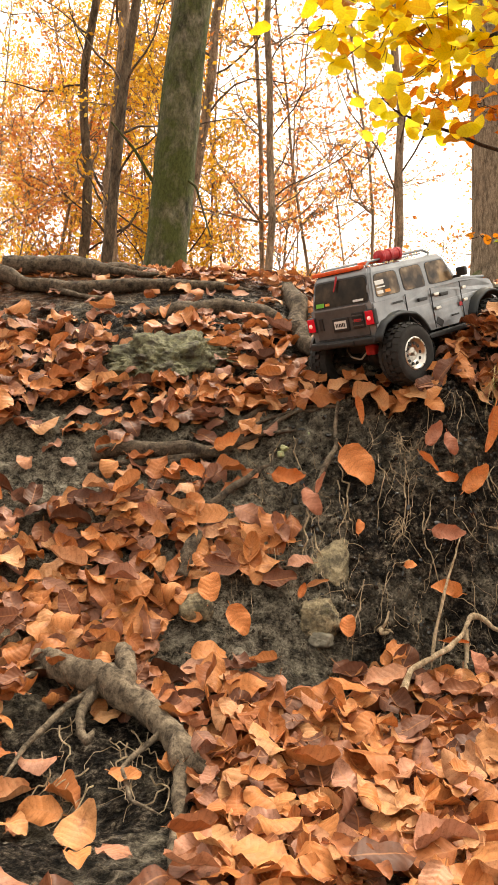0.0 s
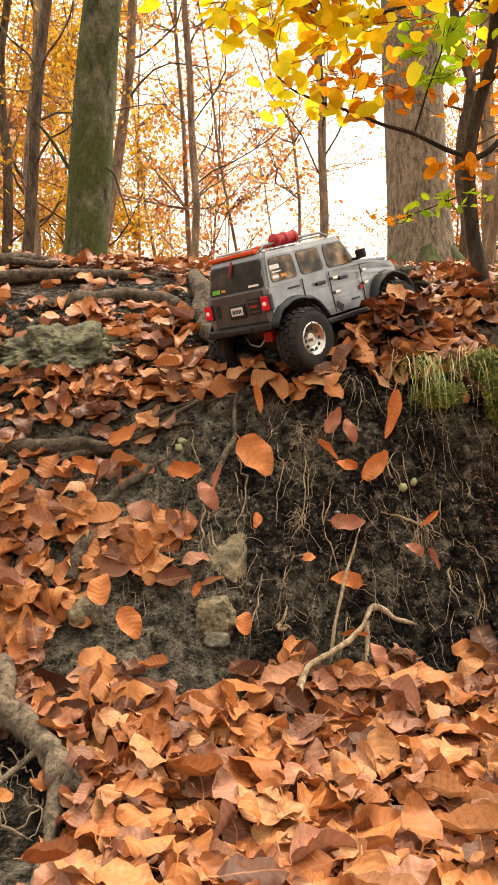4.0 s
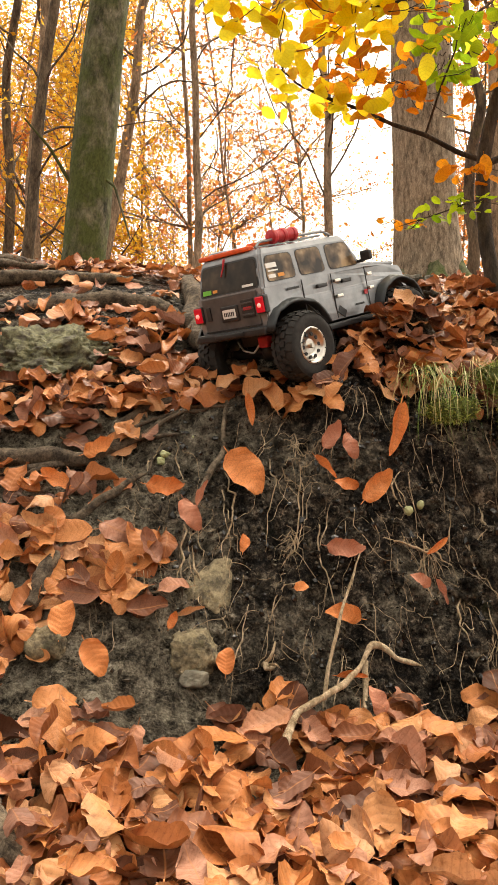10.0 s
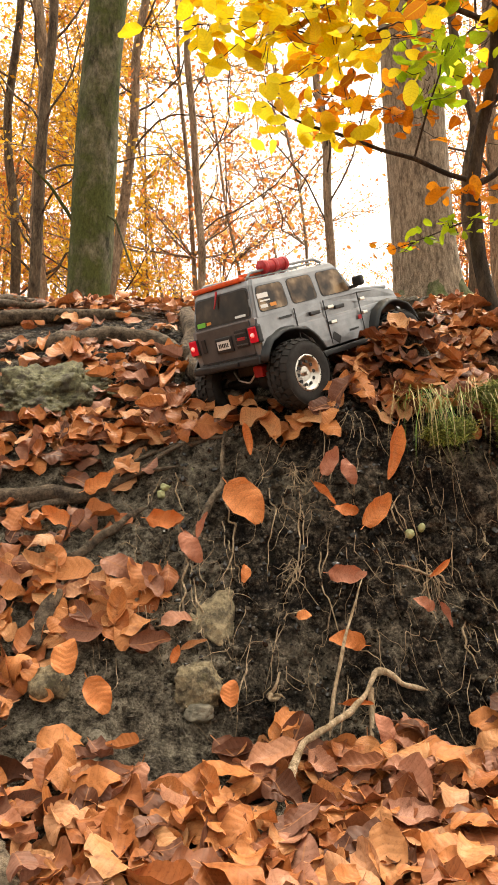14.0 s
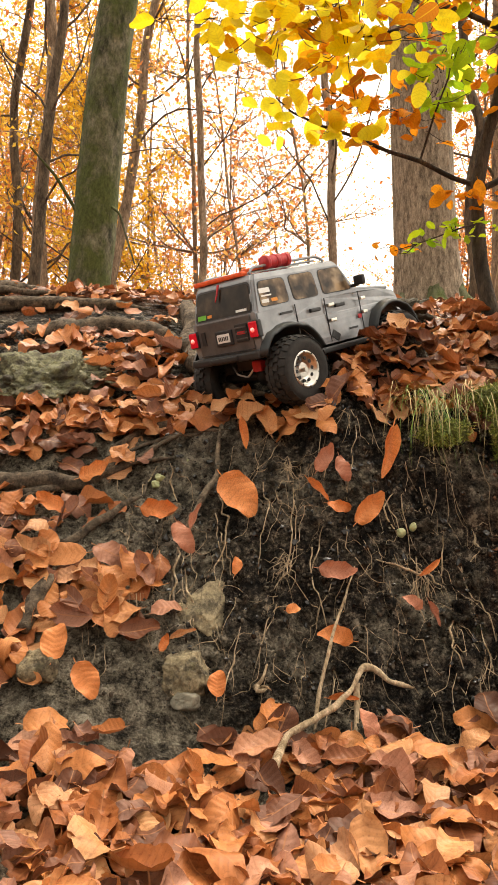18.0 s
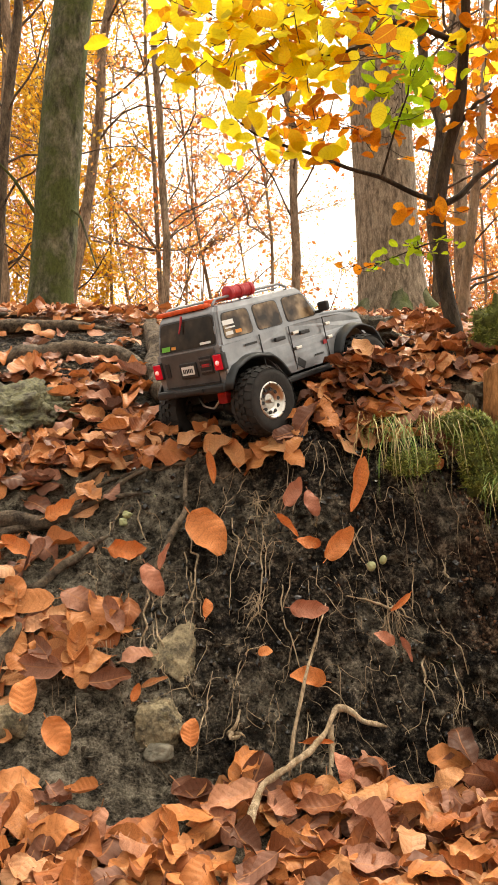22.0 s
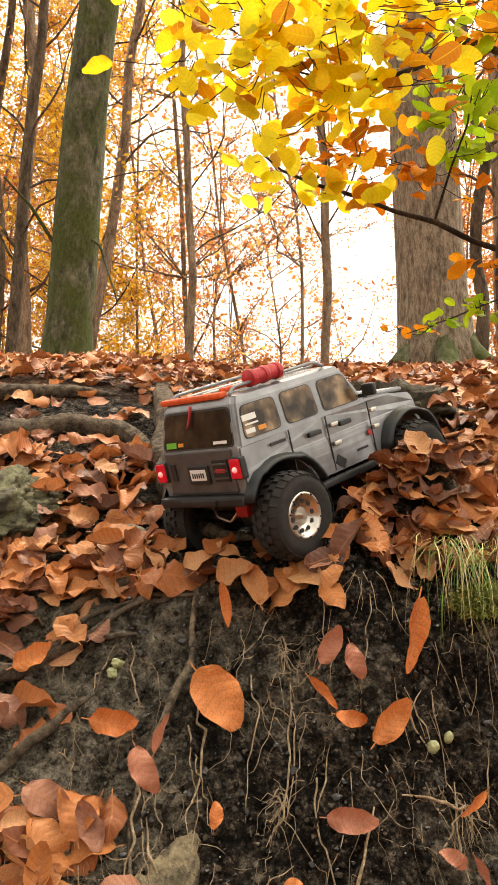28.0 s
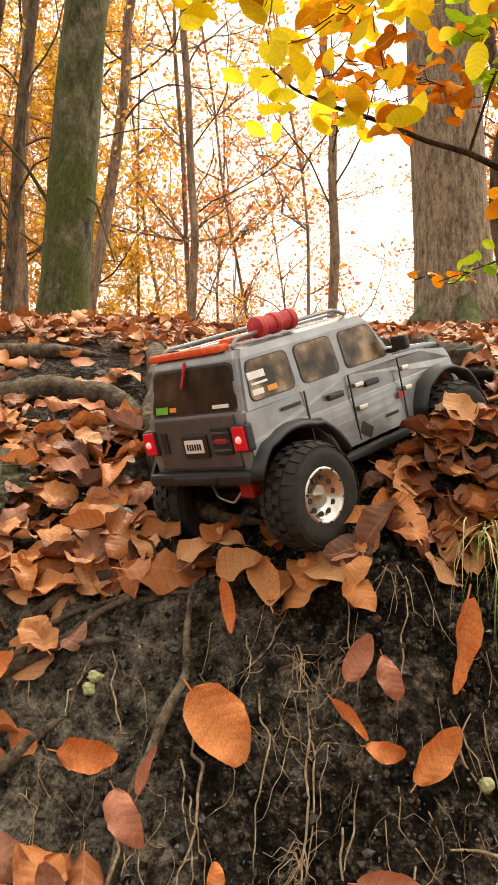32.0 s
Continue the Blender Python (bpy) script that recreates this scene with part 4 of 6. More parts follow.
def woodland_tree(x, y, z, tall, spread, leaves, size, mat, label, seed):
    """A slender tree of the wood behind: trunk, limbs, twigs and a loose, gappy crown."""
    r = np.random.RandomState(seed)
    tree = tagged(new("woodland_tree"), label, "tree", "autumn trees behind the bank")
    tree.location = (x, y, z)
    stem = sway(r, (0, 0, 0), (r.normal(0, 0.08), 0, 1), tall, 8, 0.06)
    v, f = tube(stem, (0.026 * tall / 6, 0.008), 7, 0.05, seed)
    under(mesh_object("trunk", v, f, BARK_THIN), tree)
    twigs, tips = [], []
    for _ in range(26):
        s = Vector(stem[r.randint(1, len(stem))])
        a = r.uniform(0, 2 * math.pi)
        limb = sway(r, s, (math.cos(a), math.sin(a), r.uniform(0.1, 0.9)), r.uniform(0.4, 1.0) * spread, 6, 0.22)
        twigs.append(tube(limb, (0.012, 0.003), 4, 0, seed))
        for p in limb[1:]:
            for _ in range(2):
                tw = sway(r, p, r.normal(0, 1, 3), r.uniform(0.2, 0.5), 3, 0.3)
                twigs.append(tube(tw, (0.004, 0.0015), 3, 0, seed))
                tips += tw
    v, f = joined(twigs)
    under(mesh_object("branchwork", v, f, BARK_THIN), tree)["kind"] = "stuff"
    tips = np.array(tips)
    pick = tips[r.randint(len(tips), size=leaves)] + r.normal(0, 0.07, (leaves, 3))
    under(quad_leaves("crown", pick, r.uniform(0.5, 1.2, leaves) * size, mat, r), tree)["kind"] = "stuff"
    return tree


wr = np.random.RandomState(77)
FAR_YELLOW = leaf_material("far_yellow_leaf", [(0.0, (0.62, 0.30, 0.03)), (0.5, (0.74, 0.44, 0.045)), (1.0, (0.78, 0.56, 0.10))], 0.6, 0.6, through=0.62)
for k in range(44):
    y = wr.uniform(6.5, 20)
    u = wr.uniform(-0.42, 0.40)
    if 0.05 < u < 0.16 and wr.uniform() < 0.75:
        continue
    dense = 1.4 if u < -0.12 else (0.6 if u < 0.12 else 1.5)
    mat = FAR_YELLOW if (u < -0.1 and wr.uniform() < 0.5) else RUSTY
    woodland_tree(u * (y + 1.7), y, float(ground_z(u * (y + 1.7), y)) - 0.3, wr.uniform(4, 8), wr.uniform(1.0, 2.0), int(3000 * dense), 0.033, mat, "slender autumn tree with rusty orange leaves", 100 + k)

# ---- the beech sapling on the top of the bank ----
sapling = tagged(new("beech_sapling"), "young beech with a bent dark stem and yellow autumn leaves", "tree")
sap_lines = [([(0.528, 0.415, 0.82), (0.526, 0.42, 0.895), (0.508, 0.45, 1.039), (0.506, 0.47, 1.159), (0.514, 0.49, 1.268), (0.539, 0.49, 1.385), (0.571, 0.48, 1.482), (0.585, 0.47, 1.625), (0.59, 0.45, 1.733), (0.6, 0.45, 2.3)], (0.026, 0.021, 0.018, 0.018, 0.017, 0.016, 0.015, 0.013, 0.012, 0.008)),
             ([(0.513, 0.49, 1.253), (0.455, 0.5, 1.277), (0.372, 0.5, 1.322), (0.281, 0.45, 1.328), (0.194, 0.4, 1.344), (0.111, 0.36, 1.354), (0.044, 0.32, 1.367), (0.006, 0.3, 1.393)], (0.007, 0.0065, 0.006, 0.005, 0.0045, 0.0035, 0.0025, 0.0015)),
             ([(0.57, 0.47, 1.653), (0.46, 0.4, 1.658), (0.378, 0.33, 1.634), (0.314, 0.28, 1.553), (0.243, 0.25, 1.516), (0.151, 0.22, 1.493), (0.038, 0.2, 1.514)], (0.008, 0.007, 0.006, 0.005, 0.004, 0.003, 0.0015)),
             ([(0.523, 0.49, 1.246), (0.569, 0.5, 1.269), (0.621, 0.52, 1.327), (0.691, 0.55, 1.381), (0.85, 0.6, 1.45)], (0.009, 0.008, 0.007, 0.006, 0.003)),
             ([(0.555, 0.485, 1.43), (0.62, 0.5, 1.51), (0.7, 0.52, 1.56), (0.8, 0.55, 1.66)], (0.007, 0.005, 0.004, 0.002)),
             ([(0.372, 0.5, 1.322), (0.40, 0.45, 1.42), (0.43, 0.42, 1.50), (0.44, 0.4, 1.58)], (0.003, 0.0025, 0.002, 0.0012))]
for n, (pts, r) in enumerate(sap_lines):
    v, f = tube(pts, r, 9, 0.05, n)
    under(mesh_object("trunk" if n == 0 else "branch", v, f, BARK_DARK), sapling)
second = trunk_tree("beech_sapling", [(0.645, 0.9, 0.93), (0.665, 0.9, 1.045), (0.702, 0.9, 1.289), (0.74, 0.9, 1.554), (0.769, 0.9, 1.823), (0.79, 0.9, 2.2)], (0.02, 0.016, 0.015, 0.013, 0.011, 0.008), BARK_THIN, "second slim grey sapling beside the dark one", (), 33, 9)

sr = np.random.RandomState(21)


flat_data = {}
single, bulk, twig_pieces = [0], {}, []


def spray(centre, spread, count, mat, name, size=(0.042, 0.072)):
    """A spray of living leaves, flat layers as beech bears them, on short twigs."""
    for _ in range(count):
        p = Vector(centre) + Vector((sr.normal(0, spread[0]), sr.normal(0, spread[1]), sr.normal(0, spread[2])))
        n = (Vector((0, sr.uniform(-0.6, 0.9), 0.9)) + Vector(sr.normal(0, 0.4, 3))).normalized()
        q = n.to_track_quat("Z", "Y").to_matrix().to_4x4()
        s = sr.uniform(*size)
        m = Matrix.Translation(p) @ q @ Matrix.Rotation(sr.uniform(0, 6.28), 4, "Z") @ Matrix.Diagonal((s, s, s, 1))
        k = sr.randint(len(FLAT))
        if single[0] < 290 and sr.uniform() < 0.45:
            single[0] += 1
            if (mat.name, k) not in flat_data:
                v, f, u = FLAT[k]
                ob = mesh_object("leaf", v, f, mat, u)
                flat_data[mat.name, k] = ob.data
                bpy.data.objects.remove(ob)
            ob = new("leaf", flat_data[mat.name, k])
            ob.matrix_world = m
            ob.parent = sapling
        else:
            bulk.setdefault(mat.name, (mat, []))[1].append((m, k))
        if sr.uniform() > 0.4:
            continue
        back = m @ Vector((0, -0.62, 0.02))
        twig_pieces.append(tube([tuple(back), tuple(back * 0.75 + Vector(centre) * 0.25 + Vector((0, 0, -0.008))), tuple(back * 0.5 + Vector(centre) * 0.5)], (0.0009, 0.0013), 3, 0, 0))


for c, sp, n, mat in (((0.02, 0.15, 1.50), (0.10, 0.10, 0.05), 70, YELLOW), ((0.16, 0.2, 1.45), (0.10, 0.1, 0.06), 70, YELLOW), ((0.10, 0.2, 1.62), (0.14, 0.1, 0.05), 80, YELLOW), ((0.28, 0.25, 1.64), (0.12, 0.1, 0.06), 60, YELLOW),
                      ((0.02, 0.28, 1.36), (0.05, 0.05, 0.025), 16, YELLOW), ((0.15, 0.36, 1.36), (0.07, 0.05, 0.03), 26, YELLOW), ((0.30, 0.42, 1.40), (0.08, 0.06, 0.035), 28, ORANGE), ((-0.1, 0.15, 1.52), (0.05, 0.06, 0.04), 26, YELLOW),
                      ((0.42, 0.42, 1.50), (0.06, 0.06, 0.04), 34, GREENISH), ((0.40, 0.4, 1.63), (0.08, 0.08, 0.05), 34, ORANGE), ((0.46, 0.42, 1.20), (0.05, 0.03, 0.012), 14, ORANGE),
                      ((0.64, 0.5, 1.50), (0.06, 0.06, 0.06), 34, ORANGE), ((0.70, 0.55, 1.38), (0.08, 0.06, 0.06), 30, ORANGE), ((0.66, 0.5, 1.70), (0.1, 0.08, 0.08), 40, YELLOW), ((0.2, 0.2, 1.8), (0.25, 0.15, 0.06), 110, YELLOW), ((-0.02, 0.2, 1.66), (0.12, 0.1, 0.07), 60, YELLOW), ((0.2, 0.28, 1.54), (0.10, 0.08, 0.05), 24, ORANGE), ((0.45, 0.45, 1.62), (0.06, 0.06, 0.05), 26, GREENISH),
                      ((0.66, 0.5, 1.78), (0.09, 0.07, 0.05), 34, ORANGE), ((0.68, 0.5, 1.62), (0.09, 0.07, 0.06), 34, ORANGE), ((0.50, 0.45, 1.80), (0.09, 0.07, 0.05), 30, ORANGE), ((0.36, 0.45, 1.80), (0.08, 0.07, 0.05), 24, ORANGE), ((0.74, 0.55, 1.46), (0.07, 0.06, 0.05), 26, ORANGE), ((0.20, 0.38, 1.42), (0.08, 0.05, 0.03), 40, ORANGE)):
    if mat is YELLOW:
        spray(c, sp, int(n * 1.0), mat, "leaf_spray", (0.036, 0.064))
    else:
        spray(c, sp, int(n * (1.5 if mat is GREENISH else 1.0)), mat, "leaf_spray", (0.028, 0.052))
for c, sp, n, mat in (((0.44, 0.40, 1.115), (0.045, 0.03, 0.010), 26, GREENISH), ((0.37, 0.40, 1.085), (0.04, 0.03, 0.007), 14, GREENISH), ((0.30, 0.40, 1.065), (0.03, 0.02, 0.005), 7, ORANGE)):
    spray(c, sp, n, mat, "leaf_spray", (0.018, 0.034))
v, f = tube([(0.512, 0.47, 1.15), (0.46, 0.42, 1.125), (0.38, 0.40, 1.09), (0.29, 0.40, 1.06)], (0.0028, 0.0022, 0.0016, 0.0008), 6, 0.05, 9)
under(mesh_object("branch", v, f, BARK_DARK), sapling)
for mat, places in bulk.values():
    under(leaf_cloud("leaf_mass", places, mat, FLAT), sapling)["kind"] = "stuff"
v, f = joined(twig_pieces)
under(mesh_object("twigwork", v, f, BARK_DARK), sapling)["kind"] = "stuff"


# ---- the radio-controlled car ----
PAINT = plain("grey_metallic_car_paint", (0.255, 0.265, 0.275), 0.24, 0.3, 35, 0.22, 0.03, 0.0005)
# Tailgate colour is darkened to carry the shade of the rear facing away.
SHADED_PAINT = plain("shaded_tailgate_paint", (0.075, 0.07, 0.068), 0.42, 0.1, 40, 0.3, 0.05, 0.0005)
BLACK = plain("black_plastic", (0.016, 0.016, 0.017), 0.5, 0.0, 80, 0.35, 0.1, 0.001)
SLATE = plain("slate_grey_plastic", (0.013, 0.0165, 0.0185), 0.5, 0.0, 80, 0.25, 0.08, 0.001)
RUBBER = plain("dusty_black_tyre_rubber", (0.020, 0.018, 0.016), 0.85, 0.0, 90, 0.5, 0.3, 0.001)
CHROME = plain("worn_bare_alloy", (0.62, 0.58, 0.52), 0.3, 1.0, 70, 0.15, 0.05, 0.0005)
RED = plain("red_nylon", (0.46, 0.022, 0.03), 0.55, 0.0, 70, 0.25, 0.3, 0.001)
ORANGE_BAND = plain("orange_webbing", (0.75, 0.10, 0.02), 0.6, 0.0, 70, 0.2, 0.3, 0.001)
TAN = plain("tan_interior", (0.30, 0.20, 0.12), 0.7)
WHITE = plain("white_sticker", (0.75, 0.75, 0.72), 0.5, 0, 40, 0.08, 0)
GREEN = plain("green_sticker", (0.12, 0.45, 0.03), 0.5, 0, 40, 0.1, 0)
AMBER = plain("amber_sticker", (0.75, 0.28, 0.03), 0.5, 0, 40, 0.1, 0)
GLASS, _gn, _gl, _gb = material("smoked_window_film")
_gb.inputs["Base Color"].default_value, _gb.inputs["Roughness"].default_value, _gb.inputs["Alpha"].default_value = (0.05, 0.036, 0.024, 1), 0.08, 1.0
_gb.inputs["Specular IOR Level"].default_value = 0.22
_gl.new(ramp(_gn, _gl, noise_tex(_gn, _gl, 26, 3, 0.5), [(0.38, (0.020, 0.015, 0.011)), (0.54, (0.040, 0.029, 0.020)), (0.68, (0.085, 0.058, 0.036))]), _gb.inputs["Base Color"])
# Tan patches painted in for reflections and the bright view through the window.
SIDE_GLASS, _sn, _sl, _sb = material("tan_reflection_glass")
_sb.inputs["Roughness"].default_value, _sb.inputs["Specular IOR Level"].default_value = 0.08, 0.25
_sl.new(ramp(_sn, _sl, noise_tex(_sn, _sl, 24, 3, 0.5), [(0.38, (0.03, 0.022, 0.016)), (0.50, (0.15, 0.105, 0.065)), (0.62, (0.42, 0.31, 0.19))]), _sb.inputs["Base Color"])
LENS, _ln, _ll, _lb = material("lit_red_tail_lens")
_lb.inputs["Base Color"].default_value, _lb.inputs["Roughness"].default_value = (0.30, 0.005, 0.012, 1), 0.2
_lb.inputs["Emission Color"].default_value, _lb.inputs["Emission Strength"].default_value = (1.0, 0.010, 0.040, 1), 0.09
LED, _n2, _l2, _b2 = material("lit_led")
_b2.inputs["Emission Color"].default_value, _b2.inputs["Emission Strength"].default_value = (1.0, 0.06, 0.06, 1), 0.35

CAR = Matrix.Translation((0.110, 0.152, 0.692)) @ Matrix.Rotation(radians(44.4), 4, "Z") @ Matrix.Rotation(radians(-17.4), 4, "Y") @ Matrix.Rotation(radians(0.4), 4, "X") @ Matrix.Diagonal((1.1, 1.1, 1.1, 1))
car = tagged(new("model_car"), "grey scale off-road model car with lit tail lights, nose up", "model car")
car.matrix_world = CAR


def block(centre, size, turn=(0, 0, 0), bevel=0.0, taper=1.0):
    """A box with softened edges; taper narrows its top."""
    bm = bmesh.new()
    bmesh.ops.create_cube(bm, size=1)
    for vert in bm.verts:
        if vert.co.z > 0:
            vert.co.x *= taper
            vert.co.y *= taper
        vert.co = Vector((vert.co.x * size[0], vert.co.y * size[1], vert.co.z * size[2]))
    if bevel:
        bmesh.ops.bevel(bm, geom=bm.edges[:], offset=bevel, segments=2, affect="EDGES", profile=0.6)
    bmesh.ops.transform(bm, verts=bm.verts, matrix=pose(*centre, *turn))
    return bm


def slab(outline, thick, frame_matrix, bevel=0.0):
    """A flat plate: an outline in x and y, given a thickness, set by a matrix."""
    bm = bmesh.new()
    face = bm.faces.new([bm.verts.new((x, y, 0)) for x, y in outline])
    if face.normal.z < 0:
        face.normal_flip()
    out = bmesh.ops.extrude_face_region(bm, geom=[face])
    bmesh.ops.translate(bm, verts=[g for g in out["geom"] if isinstance(g, bmesh.types.BMVert)], vec=(0, 0, thick))
    bmesh.ops.recalc_face_normals(bm, faces=bm.faces[:])
    if bevel:
        bmesh.ops.bevel(bm, geom=bm.edges[:], offset=bevel, segments=1, affect="EDGES")
    bmesh.ops.transform(bm, verts=bm.verts, matrix=frame_matrix)
    return bm


def rounded(points, r=0.006, n=3):
    """An outline with rounded corners."""
    out, count = [], len(points)
    for i in range(count):
        a, b, c = (Vector(points[(i + k) % count]) for k in (-1, 0, 1))
        p, q = b + (a - b).normalized() * r, b + (c - b).normalized() * r
        out += [tuple((1 - t) ** 2 * p + 2 * t * (1 - t) * b + t**2 * q) for t in (k / n for k in range(n + 1))]
    return out


# The body: a side outline with both wheel arches, set across the car, waist drawn in.
side = [(-0.222, 0.105), (-0.225, 0.135), (-0.221, 0.170), (-0.05, 0.172), (0.065, 0.172), (0.14, 0.168), (0.208, 0.158), (0.216, 0.145), (0.216, 0.105)]
side += [(0.156 + 0.072 * math.cos(a), 0.066 + 0.072 * math.sin(a)) for a in np.linspace(0.56, math.pi - 0.36, 12)]
side += [(0.07, 0.088), (-0.075, 0.088)]
side += [(-0.156 + 0.072 * math.cos(a), 0.066 + 0.072 * math.sin(a)) for a in np.linspace(0.36, math.pi - 0.56, 12)]
bm = slab(side, 0.168, Matrix.Translation((0, 0.084, 0)) @ Matrix.Rotation(math.pi / 2, 4, "X"))
for vert in bm.verts:
    if vert.co.z > 0.15:
        vert.co.y *= 0.965
    if vert.co.x > 0.06:
        vert.co.y *= 1 - 0.9 * (vert.co.x - 0.06)
bmesh.ops.bevel(bm, geom=[e for e in bm.edges if abs(e.verts[0].co.y - e.verts[1].co.y) < 0.01 and e.verts[0].co.z > 0.1 and e.verts[1].co.z > 0.1], offset=0.003, segments=2, affect="EDGES")
part("body", bm, PAINT, car)
# The cabin, drawn in towards the roof.
bm = bmesh.new()
rings = []
for z, xa, xb, hw in ((0.168, -0.2195, 0.066, 0.0805), (0.196, -0.2135, 0.047, 0.0775), (0.224, -0.2055, 0.026, 0.0735), (0.231, -0.200, 0.018, 0.070), (0.234, -0.188, 0.004, 0.058)):
    rings.append([bm.verts.new(p) for p in ((xa, -hw, z), (xb, -hw, z), (xb, hw, z), (xa, hw, z))])
for a, b in zip(rings, rings[1:]):
    for i in range(4):
        bm.faces.new((a[i], a[(i + 1) % 4], b[(i + 1) % 4], b[i]))
bm.faces.new(rings[-1])
bmesh.ops.bevel(bm, geom=[e for e in bm.edges if abs(e.verts[0].co.z - e.verts[1].co.z) > 0.004], offset=0.006, segments=3, affect="EDGES")
part("cabin", bm, PAINT, car)


def on_side(sign):
    """The plane of the cabin's side: x along the car, y up the slope, z outwards."""
    lean = math.atan2(0.007, 0.056)
    x, up = Vector((1, 0, 0)), Vector((0, -sign * math.sin(lean), math.cos(lean)))
    out = Vector((0, sign * math.cos(lean), math.sin(lean)))
    m = Matrix((x, up, out)).transposed().to_4x4()
    return Matrix.Translation((0, sign * 0.0805, 0.168)) @ m


for sign in (-1, 1):
    m = on_side(sign)
    for outline in ([(-0.203, 0.008), (-0.131, 0.008), (-0.131, 0.050), (-0.196, 0.050)], [(-0.118, 0.008), (-0.055, 0.008), (-0.058, 0.051), (-0.118, 0.051)], [(-0.042, 0.008), (0.043, 0.008), (0.018, 0.051), (-0.042, 0.051)]):
        big = rounded(outline, 0.009)
        c = Vector((sum(p[0] for p in big) / len(big), sum(p[1] for p in big) / len(big)))
        w = part("side_window", slab(big, 0.0012, m), SIDE_GLASS, car, "side window with tan reflections painted in")
        seal = [tuple(c + (Vector(p) - c) * 1.055) for p in big]
        part("window_seal", slab(seal, 0.0007, m), BLACK, w)
    # Door joints, handles, hinges, badges.
    for jx in (-0.124, -0.048, 0.058):
        part("door_joint", block((jx, sign * 0.0838, 0.13), (0.0015, 0.0016, 0.078)), BLACK, car)
    for hx in (-0.078, -0.012):
        part("door_handle", block((hx, sign * 0.0858, 0.152), (0.026, 0.006, 0.007), bevel=0.002), BLACK, car, "black door handle")
    for hx, hz in ((-0.037, 0.155), (-0.037, 0.128), (0.066, 0.155), (0.066, 0.130)):
        part("door_hinge", block((hx, sign * 0.0862, hz), (0.016, 0.006, 0.006), bevel=0.0015), CHROME, car, "bare metal door hinge")
    part("sill_bar", block((-0.002, sign * 0.088, 0.079), (0.19, 0.014, 0.010), bevel=0.003), BLACK, car, "black rock slider")
    part("scuff", block((-0.034, sign * 0.0842, 0.1), (0.020, 0.001, 0.014), (0, 35, 0), bevel=0.0004), BLACK, car, "dark scuffed patch in the paint")
    part("sticker", block((0.05, sign * 0.0842, 0.124), (0.012, 0.001, 0.008), bevel=0.0003), RED, car, "small red sticker")
    part("sticker", block((0.022, sign * 0.0842, 0.106), (0.03, 0.001, 0.0035), bevel=0.0003), BLACK, car, "thin dark lettering bar")
    # Lettering bars of the stickers on the rear side window and above the arch.
    for bx, by, bw, bh, mt in ((-0.186, 0.034, 0.028, 0.008, WHITE), (-0.184, 0.025, 0.026, 0.0025, WHITE), (-0.190, 0.016, 0.018, 0.006, WHITE), (-0.166, 0.016, 0.016, 0.006, AMBER)):
        part("sticker_bar", slab([(bx - bw / 2, by - bh / 2), (bx + bw / 2, by - bh / 2), (bx + bw / 2, by + bh / 2), (bx - bw / 2, by + bh / 2)], 0.0019, m), mt, car)
    part("badge_bar", block((-0.148, sign * 0.0842, 0.158), (0.03, 0.0012, 0.004)), BLACK, car)
    # Mirror.
    mirror = part("mirror", block((0.046, sign * 0.101, 0.188), (0.012, 0.022, 0.018), bevel=0.004), BLACK, car, "black wing mirror")
    part("mirror_arm", block((0.048, sign * 0.087, 0.180), (0.008, 0.016, 0.006), bevel=0.002), BLACK, mirror)
    # Wheel-arch flares: a rounded band round each arch.
    for cx, a0, a1, wide in ((-0.156, 0.30, math.pi - 0.42, 0.016), (0.156, 0.10, math.pi - 0.30, 0.021)):
        bm = bmesh.new()
        rows = []
        for a in np.linspace(a0, a1, 15):
            ca, sa = math.cos(a), math.sin(a)
            flat = 0.94 if abs(sa) > 0.85 else 1.0
            rows.append([bm.verts.new((cx + r * ca * 1.06, sign * y, 0.066 + r * sa * flat)) for r, y in ((0.071, 0.080), (0.073, 0.078 + wide), (0.077, 0.079 + wide), (0.080, 0.078 + wide * 0.7), (0.083, 0.082))])
        for a, b in zip(rows, rows[1:]):
            for i in range(4):
                bm.faces.new((a[i], a[i + 1], b[i + 1], b[i]))
        bm.faces.new(rows[0])
        bm.faces.new(rows[-1][::-1])
        bmesh.ops.recalc_face_normals(bm, faces=bm.faces[:])
        part("wheel_arch_flare", bm, SLATE, car, "slate plastic wheel-arch flare", True)

# Bonnet, grille, front and rear bumpers, tailgate.
part("bonnet", block((0.137, 0, 0.1705), (0.14, 0.118, 0.007), (0, 4.5, 0), bevel=0.003), PAINT, car)
part("bonnet_bulge", block((0.125, 0, 0.175), (0.10, 0.05, 0.005), (0, 4.5, 0), bevel=0.002), PAINT, car)
part("windscreen", slab(rounded([(-0.066, 0.006), (0.066, 0.006), (0.060, 0.062), (-0.060, 0.062)], 0.008), 0.0014, Matrix.Translation((0.0675, 0, 0.168)) @ Matrix.Rotation(math.pi / 2, 4, "Z") @ Matrix.Rotation(math.radians(54), 4, "X")), GLASS, car, "smoked windscreen")
grille = part("grille", block((0.217, 0, 0.13), (0.006, 0.13, 0.045), bevel=0.002), BLACK, car)
for k in range(7):
    part("grille_slot", block((0.2205, -0.03 + 0.01 * k, 0.131), (0.002, 0.004, 0.03)), SLATE, grille)
part("front_bumper", block((0.228, 0, 0.098), (0.022, 0.13, 0.018), bevel=0.005), BLACK, car)
gate = part("tailgate", block((-0.2238, 0, 0.139), (0.004, 0.134, 0.058), bevel=0.0015), SHADED_PAINT, car, "tailgate with its shade painted in as darker grey")
